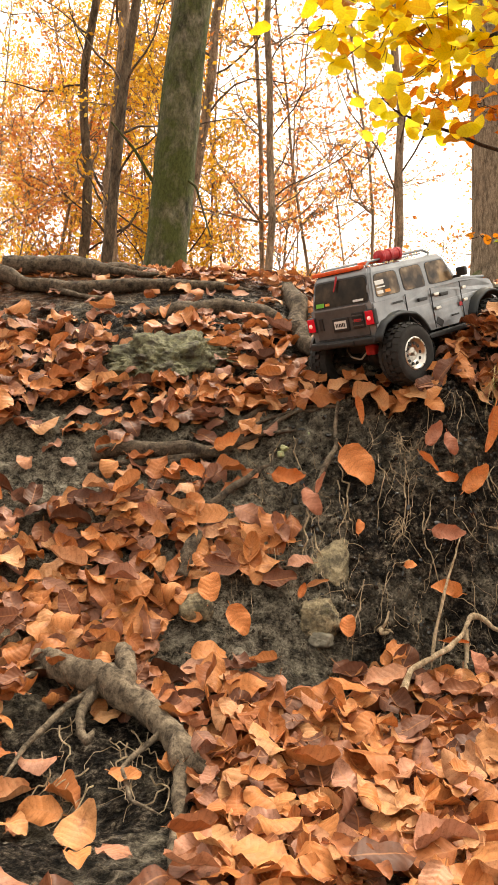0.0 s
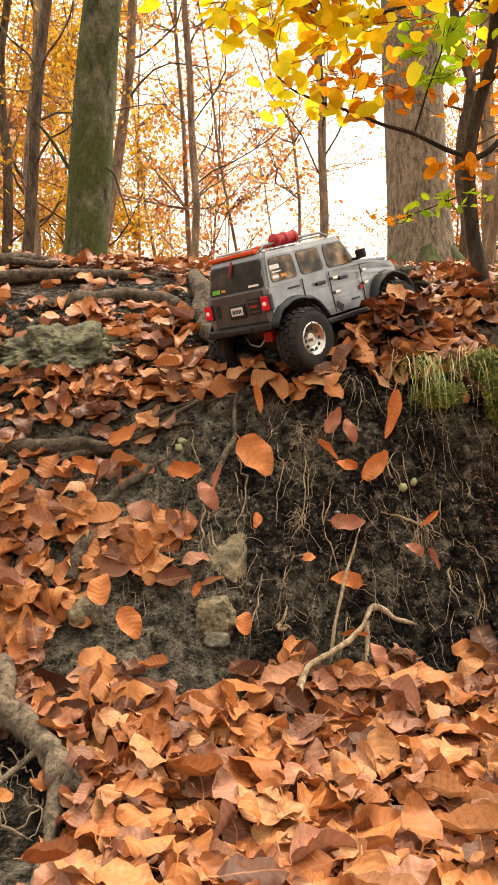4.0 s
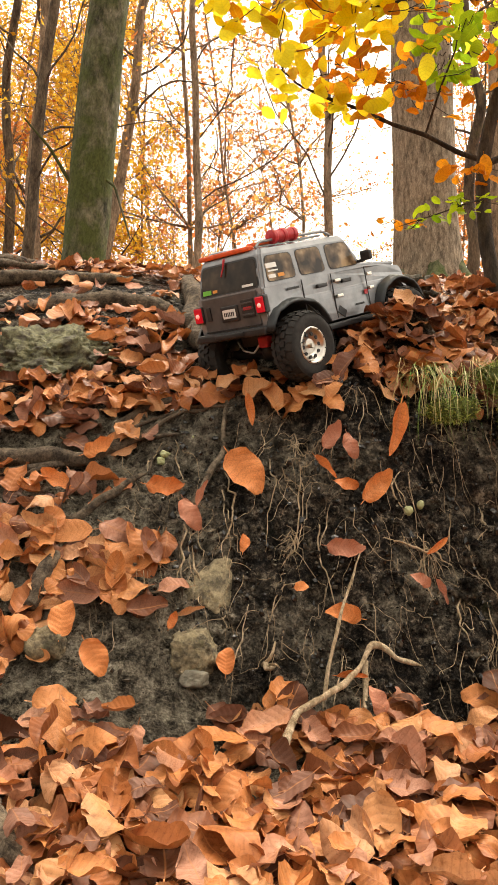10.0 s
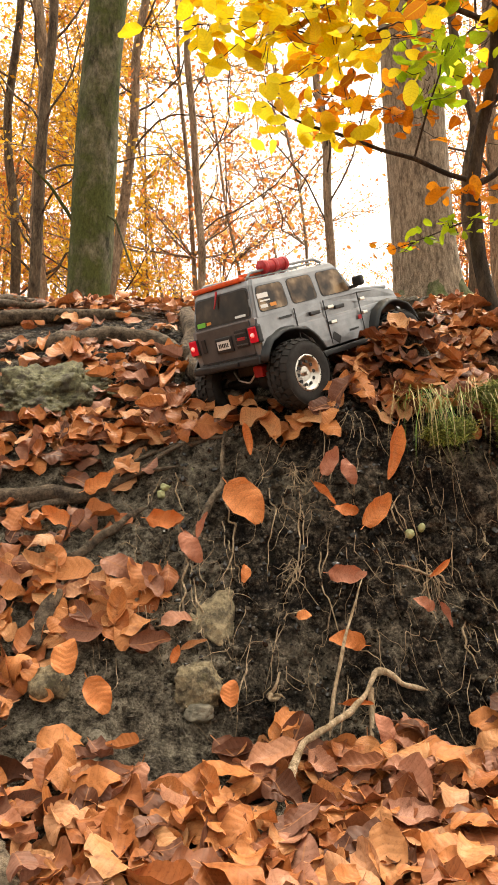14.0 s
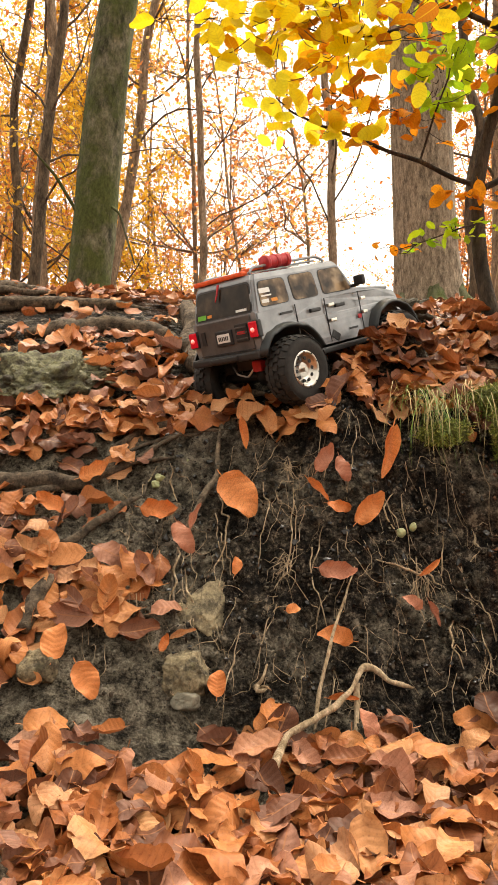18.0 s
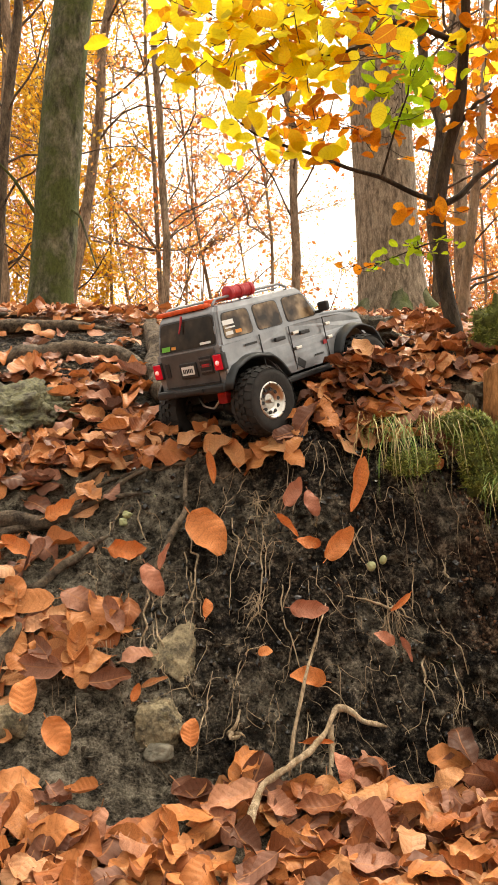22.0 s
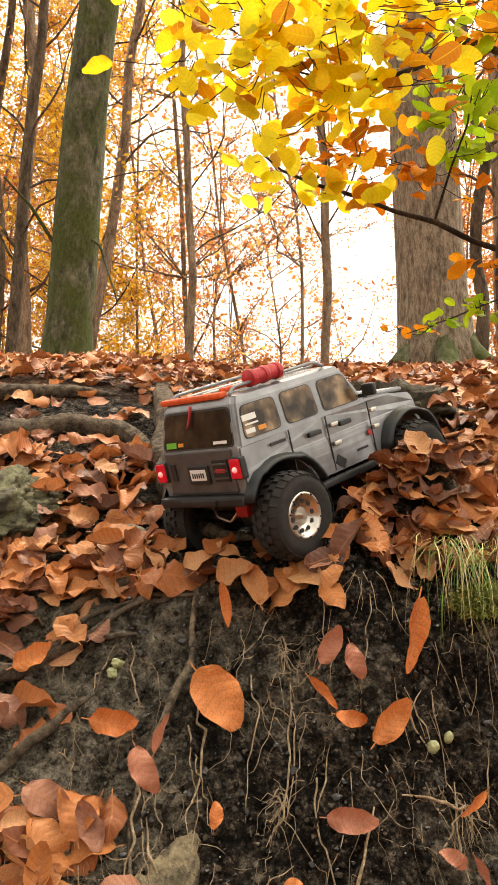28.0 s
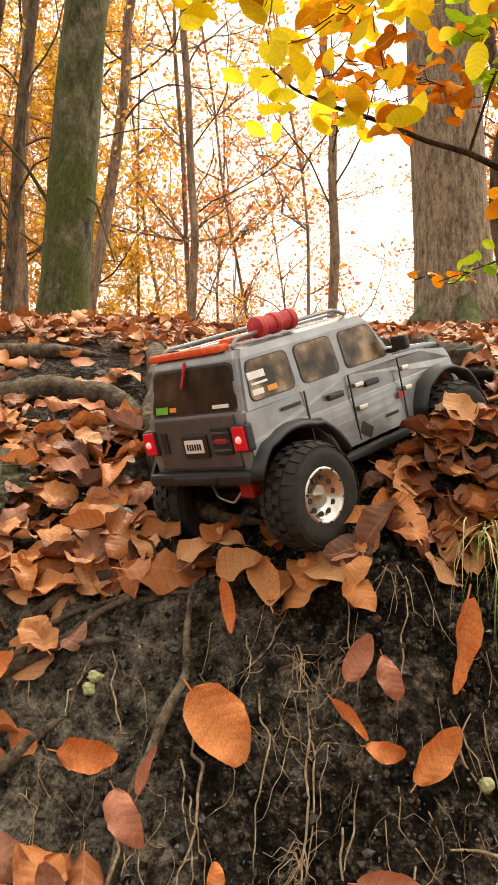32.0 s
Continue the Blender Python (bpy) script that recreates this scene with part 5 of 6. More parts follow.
part("tailgate_edge", block((-0.2262, 0, 0.1115), (0.003, 0.134, 0.002), bevel=0.0006), BLACK, gate)
holder = part("plate_holder", block((-0.2268, 0.0, 0.137), (0.005, 0.042, 0.026), bevel=0.002), BLACK, gate)
part("number_plate", block((-0.2296, 0.0, 0.137), (0.0012, 0.031, 0.015), bevel=0.0004), WHITE, holder, "white number plate with dark bars")
for k in range(6):
    part("plate_bar", block((-0.2303, 0.0105 - 0.0042 * k, 0.1365), (0.0006, 0.0026, 0.007)), BLACK, holder)
vent = part("tail_vent", block((-0.2262, -0.044, 0.141), (0.003, 0.030, 0.030), bevel=0.001), BLACK, gate)
for k in range(3):
    part("vent_rib", block((-0.228, -0.044, 0.131 + 0.0095 * k), (0.002, 0.027, 0.0025), bevel=0.0006), SHADED_PAINT, vent)
part("vent_badge", block((-0.2284, -0.044, 0.141), (0.0012, 0.018, 0.005)), RED, vent, "dull red badge")
part("hinge_block", block((-0.2262, 0.052, 0.142), (0.004, 0.010, 0.024), bevel=0.001), BLACK, gate)
back = Matrix.Translation((-0.2192, 0, 0.168)) @ Matrix.Rotation(-math.pi / 2, 4, "Z") @ Matrix.Rotation(math.radians(76.5), 4, "X")
rear_pane = part("rear_window", slab(rounded([(-0.070, 0.004), (0.070, 0.004), (0.064, 0.052), (-0.064, 0.052)], 0.009), 0.0014, back), GLASS, car, "smoked rear window")
part("window_seal", slab(rounded([(-0.073, 0.001), (0.073, 0.001), (0.067, 0.055), (-0.067, 0.055)], 0.010), 0.0008, back), BLACK, rear_pane)
for cx, cy, w, h, mt, lb in ((-0.054, 0.010, 0.021, 0.008, GREEN, "green sticker"), (-0.034, 0.010, 0.011, 0.005, AMBER, "small amber sticker"), (0.046, 0.009, 0.026, 0.004, WHITE, "white lettering bar")):
    part("sticker", slab([(cx - w / 2, cy - h / 2), (cx + w / 2, cy - h / 2), (cx + w / 2, cy + h / 2), (cx - w / 2, cy + h / 2)], 0.002, back), mt, rear_pane, lb)
v, f = tube([(-0.209, 0.006, 0.228), (-0.2135, 0.008, 0.214), (-0.2185, 0.012, 0.200)], (0.0024, 0.0014), 6)
under(mesh_object("strap", v, f, RED), car)["label"] = "red strap hanging over the rear window"
part("rear_bumper", block((-0.229, 0, 0.101), (0.020, 0.166, 0.014), bevel=0.004), BLACK, car)
part("bumper_step", block((-0.240, 0, 0.101), (0.005, 0.07, 0.008), bevel=0.002), BLACK, car)
for sign in (-1, 1):
    lamp = part("tail_lamp", block((-0.224, sign * 0.076, 0.143), (0.012, 0.022, 0.030), bevel=0.003), BLACK, car)
    part("lens", block((-0.2305, sign * 0.076, 0.143), (0.004, 0.018, 0.026), bevel=0.002), LENS, lamp, "glowing red lens")
    bm = bmesh.new()
    bmesh.ops.create_icosphere(bm, subdivisions=2, radius=0.0042, matrix=Matrix.Translation((-0.2325, sign * 0.076, 0.142)))
    part("bulb", bm, LED, lamp, "bright red light point")

# Roof: rails, cross slats, orange band and a red roll.
for sign in (-1, 1):
    v, f = tube([(-0.195, sign * 0.06, 0.234), (-0.185, sign * 0.06, 0.243), (-0.02, sign * 0.058, 0.2445), (-0.002, sign * 0.058, 0.236)], (0.0025, 0.0025), 6)
    under(mesh_object("roof_rail", v, f, PAINT), car)
for k in range(6):
    part("roof_slat", block((-0.094, -0.045 + 0.018 * k, 0.2385), (0.165, 0.004, 0.003), bevel=0.001), CHROME if k % 2 else PAINT, car)
band = part("orange_band", block((-0.196, 0.012, 0.236), (0.016, 0.125, 0.008), bevel=0.003), ORANGE_BAND, car, "orange webbing band across the rear of the roof")
part("band_tail", block((-0.160, -0.045, 0.241), (0.055, 0.014, 0.006), (0, 0, -12), bevel=0.002), ORANGE_BAND, band)
v, f = tube([(-0.148, -0.058, 0.2475), (-0.095, -0.058, 0.2485)], (0.0105, 0.0105), 14, 0.05, 3)
roll = under(mesh_object("roof_roll", v, f, RED), car)
roll["label"] = "red rolled bundle strapped to the roof"
for k, x in enumerate((-0.146, -0.122, -0.097)):
    v, f = tube([(x - 0.004, -0.058, 0.2478), (x + 0.004, -0.058, 0.248)], (0.012, 0.012), 14)
    under(mesh_object("roll_strap", v, f, RED), roll)

# Chassis, axles, dampers and the red gearbox seen below the tail.
part("chassis", block((0.0, 0, 0.083), (0.36, 0.06, 0.02), bevel=0.004), BLACK, car)
part("floor_pan", block((0.0, 0, 0.097), (0.40, 0.15, 0.01), bevel=0.002), BLACK, car)
part("gearbox", block((-0.195, -0.040, 0.080), (0.018, 0.022, 0.020), bevel=0.004), RED, car, "red gearbox cover below the bumper")
for ax in (-0.156, 0.156):
    v, f = tube([(ax, -0.085, 0.0595), (ax, 0.085, 0.0595)], (0.009, 0.009), 10)
    axle = under(mesh_object("axle", v, f, BLACK), car)
    bm = bmesh.new()
    bmesh.ops.create_icosphere(bm, subdivisions=2, radius=0.02, matrix=Matrix.Translation((ax, -0.014, 0.0595)) @ Matrix.Diagonal((1, 0.8, 0.9, 1)))
    part("differential", bm, BLACK, axle, "", True)
    for sign in (-1, 1):
        v, f = tube([(ax, sign * 0.058, 0.062), (ax + 0.012, sign * 0.052, 0.098)], (0.007, 0.006), 8)
        under(mesh_object("damper", v, f, SLATE), car)
v, f = tube([(-0.19, 0.03, 0.085), (-0.2, 0.012, 0.07), (-0.2, -0.012, 0.063), (-0.195, -0.03, 0.08)], (0.0018, 0.0018), 6)
under(mesh_object("tow_loop", v, f, CHROME), car)


def wheel(x, y, sign):
    """Knobbly tyre, alloy bead-lock rim with round holes, hub."""
    def lathe(profile, segments):
        vs, fs, n = [], [], len(profile)
        for i in range(segments):
            a = 2 * math.pi * i / segments
            vs += [(r * math.cos(a), w * sign, r * math.sin(a)) for r, w in profile]
        for i in range(segments):
            for j in range(n - 1):
                k = (i + 1) % segments
                fs.append((i * n + j, i * n + j + 1, k * n + j + 1, k * n + j))
        return vs, fs
    tv, tf = lathe([(0.031, -0.021), (0.045, -0.0245), (0.0535, -0.022), (0.0565, -0.015), (0.057, 0), (0.0565, 0.015), (0.0535, 0.022), (0.045, 0.0245), (0.031, 0.021)], 40)
    lugs = []
    for i in range(26):
        for row, (w0, w1, rr) in enumerate(((-0.0235, -0.012, 0.0578), (-0.009, 0.0, 0.0592), (0.001, 0.010, 0.0592), (0.012, 0.0235, 0.0578))):
            a = 2 * math.pi * (i + (0.5 if row in (1, 3) else 0)) / 26
            d = 0.075 + 0.02 * (row in (0, 3))
            box = []
            for r in (0.054, rr + 0.0012):
                for aa in (a - d, a + d):
                    for w in (w0, w1):
                        drop = 0.004 if (abs(w) > 0.02 and r > 0.055) else 0
                        box.append(((r - drop) * math.cos(aa), w * sign, (r - drop) * math.sin(aa)))
            lugs.append((box, [(4, 5, 7, 6), (0, 4, 6, 2), (1, 3, 7, 5), (0, 1, 5, 4), (2, 6, 7, 3)]))
    holder = new("wheel")
    holder.parent = car
    holder.location = (x, y, 0.0595)
    under(mesh_object("tyre", tv, tf, RUBBER), holder)
    v, f = joined(lugs)
    under(mesh_object("tread", v, f, RUBBER, smooth=False), holder)["kind"] = "stuff"
    rv, rf = lathe([(0.012, 0.010), (0.014, 0.0165), (0.023, 0.0135), (0.0255, 0.019), (0.029, 0.0225), (0.0325, 0.0205), (0.0325, -0.02)], 40)
    under(mesh_object("rim", rv, rf, CHROME), holder)["label"] = "bare alloy rim with round holes"
    for i in range(10):
        a = 2 * math.pi * i / 10
        bm = bmesh.new()
        bmesh.ops.create_cone(bm, cap_ends=True, segments=10, radius1=0.0032, radius2=0.0032, depth=0.003,
                              matrix=Matrix.Translation((0.0192 * math.cos(a), sign * 0.0152, 0.0192 * math.sin(a))) @ Matrix.Rotation(math.pi / 2, 4, "X"))
        part("rim_hole", bm, BLACK, holder)
        bm = bmesh.new()
        a += 0.31
        bmesh.ops.create_cone(bm, cap_ends=True, segments=6, radius1=0.0013, radius2=0.0011, depth=0.002,
                              matrix=Matrix.Translation((0.0292 * math.cos(a), sign * 0.0228, 0.0292 * math.sin(a))) @ Matrix.Rotation(math.pi / 2, 4, "X"))
        part("rim_bolt", bm, SLATE, holder)
    bm = bmesh.new()
    bmesh.ops.create_cone(bm, cap_ends=True, segments=12, radius1=0.0125, radius2=0.0125, depth=0.024, matrix=Matrix.Translation((0, sign * 0.001, 0)) @ Matrix.Rotation(math.pi / 2, 4, "X"))
    bmesh.ops.create_cone(bm, cap_ends=True, segments=6, radius1=0.004, radius2=0.004, depth=0.008, matrix=Matrix.Translation((0, sign * 0.0165, 0)) @ Matrix.Rotation(math.pi / 2, 4, "X"))
    part("hub", bm, CHROME, holder)


# The bonnet is shorter and the wheelbase tighter than the drawing above.
ALONG = ((-0.26, -0.156, 0.0, 0.156, 0.26), (-0.26, -0.164, -0.004, 0.124, 0.216))
for ob in car.children_recursive:
    for vert in ob.data.vertices:
        vert.co.x = np.interp(vert.co.x, *ALONG)
for wx in (-0.166, 0.124):
    for sign in (-1, 1):
        wheel(wx, sign * 0.0925, sign)


# ---- stones, clods, moss, grass and the stump ----
def stone_material(name, lo, hi):
    """Weathered stone with earth rubbed into its hollows and faint moss."""
    m, n, l, b = material(name)
    col = ramp(n, l, noise_tex(n, l, 70, 8, 0.7), [(0.34, lo), (0.62, hi)])
    dirt = ramp(n, l, noise_tex(n, l, 26, 7, 0.75), [(0.46, (0, 0, 0)), (0.60, (0.9, 0.9, 0.9))])
    col = mix(n, l, dirt, col, (0.040, 0.030, 0.019))
    moss = ramp(n, l, noise_tex(n, l, 18, 5, 0.7), [(0.58, (0, 0, 0)), (0.7, (0.6, 0.6, 0.6))])
    l.new(mix(n, l, moss, col, (0.09, 0.09, 0.03)), b.inputs["Base Color"])
    b.inputs["Roughness"].default_value = 0.9
    bump(n, l, b, noise_tex(n, l, 95, 9, 0.75), 0.9, 0.008)
    return m


PALE_STONE = stone_material("pale_limestone", (0.13, 0.10, 0.058), (0.45, 0.36, 0.215))
GREY_STONE = plain("grey_pebble", (0.17, 0.15, 0.11), 0.85, 0, 60, 0.4, 0.5, 0.003)
MOSS = plain("green_moss", (0.10, 0.115, 0.02), 1.0, 0, 120, 0.6, 1.0, 0.006)
STRAW = plain("dry_grass", (0.48, 0.37, 0.17), 0.7, 0, 50, 0.35, 0)
GRASS = plain("green_grass", (0.14, 0.24, 0.035), 0.6, 0, 50, 0.35, 0)
ROTTEN = bark_material("rotten_red_wood", (0.17, 0.065, 0.022), (0.58, 0.28, 0.11), (0.10, 0.055, 0.025), 0.25, 24)
EGG = plain("pale_green_cap", (0.34, 0.35, 0.17), 0.5, 0, 60, 0.15, 0.1)


def lump(size, seed, detail=3, rough=0.25, fine=0.08, freq=2.2, facets=False):
    """A broken stone or clod: a ball beaten out of round by noise."""
    bm = bmesh.new()
    bmesh.ops.create_icosphere(bm, subdivisions=detail, radius=1)
    o = Vector((seed * 3.1, seed * 1.7, seed * 0.9))
    r = np.random.RandomState(seed)
    planes = [(Vector(r.normal(0, 1, 3)).normalized(), r.uniform(0.62, 0.95)) for _ in range(12)] if facets else []
    for vert in bm.verts:
        d = vert.co.normalized()
        q = Vector((d.x * size[0], d.y * size[1], d.z * size[2])) * (3 / sum(size))
        k = 1.0
        for n, h in planes:
            c = d.dot(n)
            if c > 0.05:
                k = min(k, h / c)
        k *= 1 + rough * noise.noise(q * freq + o) + fine * noise.noise(q * freq * 3.5 + o) + fine * 0.6 * noise.noise(q * freq * 9 + o)
        vert.co = Vector((d.x * size[0], d.y * size[1], d.z * size[2])) * k
    return bm


def stone(x, y, z, size, mat, label, seed, turn=(0, 0, 0), name="stone", rough=0.2, fine=0.12, detail=4):
    me = bpy.data.meshes.new(name)
    bm = lump(size, seed, detail, rough, fine, 2.2, name == "stone")
    bm.to_mesh(me)
    bm.free()
    me.materials.append(mat)
    me.polygons.foreach_set("use_smooth", np.ones(len(me.polygons), bool))
    ob = new(name, me)
    ob.matrix_world = pose(x, y, z, *turn)
    return tagged(ob, label, name.replace("_", " "))


stone(-0.106, -0.310, 0.288, (0.033, 0.016, 0.060), PALE_STONE, "pale flat limestone block set in the earth", 2, (-38, 14, 8), rough=0.10, fine=0.07, detail=5)
stone(-0.145, -0.330, 0.270, (0.014, 0.012, 0.034), PALE_STONE, "narrow pale stone splinter set in the earth", 5, (-38, -6, -10), rough=0.12, fine=0.07)
stone(-0.130, -0.390, 0.198, (0.044, 0.030, 0.042), PALE_STONE, "crumbling mossy limestone lump", 7, (-20, 0, 0), rough=0.12, fine=0.10, detail=5)
stone(-0.127, -0.425, 0.168, (0.024, 0.016, 0.014), GREY_STONE, "rounded grey stone under the limestone lump", 8)
stone(-0.338, -0.418, 0.212, (0.034, 0.028, 0.028), PALE_STONE, "rounded dusty stone half sunk in clay", 9, fine=0.05)
stone(-0.295, -0.46, 0.165, (0.018, 0.014, 0.016), GREY_STONE, "small grey stone at the edge of the leaves", 10)
stone(-0.278, -0.478, 0.142, (0.022, 0.016, 0.016), GREY_STONE, "small grey stone at the edge of the leaves", 11)
stone(-0.153, -0.085, 0.525, (0.011, 0.009, 0.010), EGG, "pale yellowish pebble in black earth", 12, rough=0.15)
stone(-0.205, -0.10, 0.497, (0.010, 0.008, 0.008), EGG, "pale yellowish pebble in black earth", 13)
stone(-0.213, -0.105, 0.484, (0.009, 0.008, 0.008), EGG, "pale yellowish pebble in black earth", 14)
stone(-0.058, -0.238, 0.362, (0.006, 0.005, 0.006), GREY_STONE, "white pebble in black earth", 15)
stone(-0.035, -0.335, 0.24, (0.008, 0.006, 0.007), GREY_STONE, "white pebble in black earth", 16)
stone(0.234, -0.180, 0.412, (0.006, 0.006, 0.008), EGG, "pale green cap on the earth face", 17, (0, 20, 0), "puffball", 0.08, 0.03)
stone(0.212, -0.188, 0.402, (0.009, 0.007, 0.008), EGG, "pale green cap on the earth face", 18, (0, -20, 0), "puffball", 0.15, 0.05)
stone(0.26, 0.52, 0.90, (0.16, 0.10, 0.075), stone_material("bare_mound_earth", (0.03, 0.025, 0.016), (0.13, 0.108, 0.072)), "dark lumpy mound of bare earth on the ridge", 20, (8, 0, 5), "earth_mound", 0.5, 0.25, 5)
MOSSY_EARTH = stone_material("mossy_grey_earth", (0.040, 0.038, 0.020), (0.21, 0.20, 0.105))
stone(-0.50, 0.19, 0.70, (0.15, 0.12, 0.06), MOSSY_EARTH, "mossy clod of bare earth on the slope", 22, (28, 0, 0), "earth_clod", 0.4, 0.15, 6)
for k, (cx, cy, cs) in enumerate(((0.33, -0.19, 0.03), (0.38, -0.23, 0.035), (0.30, -0.24, 0.025), (0.43, -0.19, 0.04), (0.36, -0.285, 0.028), (0.45, -0.27, 0.036), (0.25, -0.155, 0.022), (0.29, -0.30, 0.022), (0.5, -0.22, 0.045), (0.40, -0.145, 0.03), (0.48, -0.33, 0.03), (0.2, -0.14, 0.02))):
    stone(cx, cy, float(ground_z(cx, cy)), (cs, cs * 0.7, cs * 0.8), SOIL, "clod of black rooty earth on the bank", 60 + k, (10 * k, 0, 25 * k), "earth_clod", 0.6, 0.25, 4)
stone(-0.22, 0.10, 0.665, (0.03, 0.025, 0.025), GREY_STONE, "dark rounded stone among leaves", 23)

# Crumbs of earth and grit on the bare face.
crumbs, cr = [], np.random.RandomState(12)
base_bm = bmesh.new()
bmesh.ops.create_icosphere(base_bm, subdivisions=1, radius=1)
bv = np.array([vert.co[:] for vert in base_bm.verts])
bf = [tuple(vert.index for vert in face.verts) for face in base_bm.faces]
base_bm.free()


def grit(name, count, lo, hi, mat, label, xr=(-0.5, 0.62), yr=(-0.46, 0.02), sink=0.4):
    vs, fs = [], []
    for k in range(count):
        x, y = cr.uniform(*xr), cr.uniform(*yr)
        s = lo + (hi - lo) * cr.uniform() ** 3
        q = bv * cr.uniform(0.35, 1.3, bv.shape) * s * cr.uniform(0.5, 1.5, 3)
        nrm = np.array(ground_normal(x, y, 0.02))
        fs += [tuple(i + 42 * k if len(bv) == 42 else i + len(bv) * k for i in face) for face in bf]
        vs.append(q + [x, y, float(ground_z(x, y))] + nrm * s * (1 - sink))
    return tagged(mesh_object(name, np.concatenate(vs), fs, mat, smooth=False), label, "earth", kind="stuff")


# Soil colour lightened so that the crumbs do not shade to dark specks.
CRUMB = plain("lightened_earth_crumb", (0.06, 0.045, 0.03), 0.95, 0, 90, 0.6, 0.4, 0.002)
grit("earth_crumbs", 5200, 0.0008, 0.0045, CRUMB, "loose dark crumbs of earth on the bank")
WET_CRUMB = plain("wet_black_earth_crumb", (0.012, 0.009, 0.006), 0.18, 0, 90, 0.5, 0.3, 0.002)
grit("wet_earth_crumbs", 3800, 0.0010, 0.0060, WET_CRUMB, "wet black crumbs of earth on the bank", (-0.2, 0.62), (-0.42, 0.02), 0.5)
grit("earth_lumps", 700, 0.004, 0.013, SOIL, "soft lumps of black humus on the bank", (-0.1, 0.62), (-0.44, 0.0), 0.75)
ROT_CRUMB = plain("crumbled_red_wood", (0.13, 0.062, 0.032), 0.95, 0, 90, 0.6, 0.4, 0.002)
grit("rotten_wood_crumbs", 2600, 0.0008, 0.0042, ROT_CRUMB, "reddish crumbs of rotten wood on the bank", (0.37, 0.62), (-0.33, -0.07), 0.55)
grit("grit", 1300, 0.0005, 0.0028, GREY_STONE, "pale grit scattered in the earth")


def tuft(x, y, z, count, length, droop, mats, label, seed, spread=0.02):
    """A grass tuft: bent, tapering blades that hang over the edge."""
    r = np.random.RandomState(seed)
    thing = tagged(new("grass_tuft"), label, "grass", "grass tufts on the edge of the bank")
    thing.location = (x, y, z)
    for m, share, name in mats:
        vs, fs = [], []
        for _ in range(int(1.5 * count * share)):
            p = Vector((r.normal(0, spread), r.normal(0, spread * 0.6), r.normal(0, 0.008)))
            a = r.normal(-math.pi / 2, 1.7)
            d = Vector((0.6 * math.cos(a), 0.6 * math.sin(a), r.uniform(0.0, 0.75))).normalized()
            ln, w = length * r.uniform(0.25, 1.5), r.uniform(0.0005, 0.0010)
            sidev = d.cross(Vector((0, 0, 1))).normalized() * w
            o = len(vs)
            for i in range(6):
                t = i / 5
                vs += [tuple(p - sidev * (1 - t * 0.9)), tuple(p + sidev * (1 - t * 0.9))]
                d = (d + Vector((r.normal(0, 0.08), -0.06, -droop * r.uniform(0.3, 1.4)))).normalized()
                p = p + d * ln / 5
            fs += [(o + 2 * i, o + 2 * i + 1, o + 2 * i + 3, o + 2 * i + 2) for i in range(5)]
        ob = under(mesh_object(name, vs, fs, m), thing)
        ob["kind"] = "stuff"
    return thing


MIX = ((STRAW, 0.5, "dry_blade_mass"), (GRASS, 0.5, "green_blade_mass"))
tuft(0.262, -0.06, 0.655, 56, 0.125, 0.8, MIX, "tuft of straw-coloured and green grass hanging over the edge", 1, 0.022)
tuft(0.305, -0.065, 0.645, 50, 0.115, 0.8, MIX, "tuft of straw-coloured and green grass hanging over the edge", 2, 0.022)
tuft(0.385, -0.035, 0.665, 60, 0.14, 0.75, MIX, "tuft of long grass hanging over the edge", 3, 0.022)
tuft(0.475, -0.11, 0.545, 60, 0.12, 0.6, ((STRAW, 0.35, "dry_blade_mass"), (GRASS, 0.65, "green_blade_mass")), "fresh green grass tuft on a moss cushion", 4, 0.026)
tuft(0.345, -0.05, 0.645, 18, 0.11, 0.7, MIX, "small mixed tuft of grass on the edge", 5, 0.02)


def moss_fuzz_material():
    """Moss shoots, each with its own green, from olive shade to yellow tips."""
    m, n, l, b = material("moss_shoots")
    l.new(ramp(n, l, n.new("ShaderNodeNewGeometry").outputs["Random Per Island"], [(0.0, (0.035, 0.045, 0.008)), (0.4, (0.13, 0.165, 0.022)), (0.8, (0.28, 0.32, 0.05)), (1.0, (0.42, 0.38, 0.12))]), b.inputs["Base Color"])
    b.inputs["Roughness"].default_value = 0.85
    return m


MOSS_SHOOTS = moss_fuzz_material()


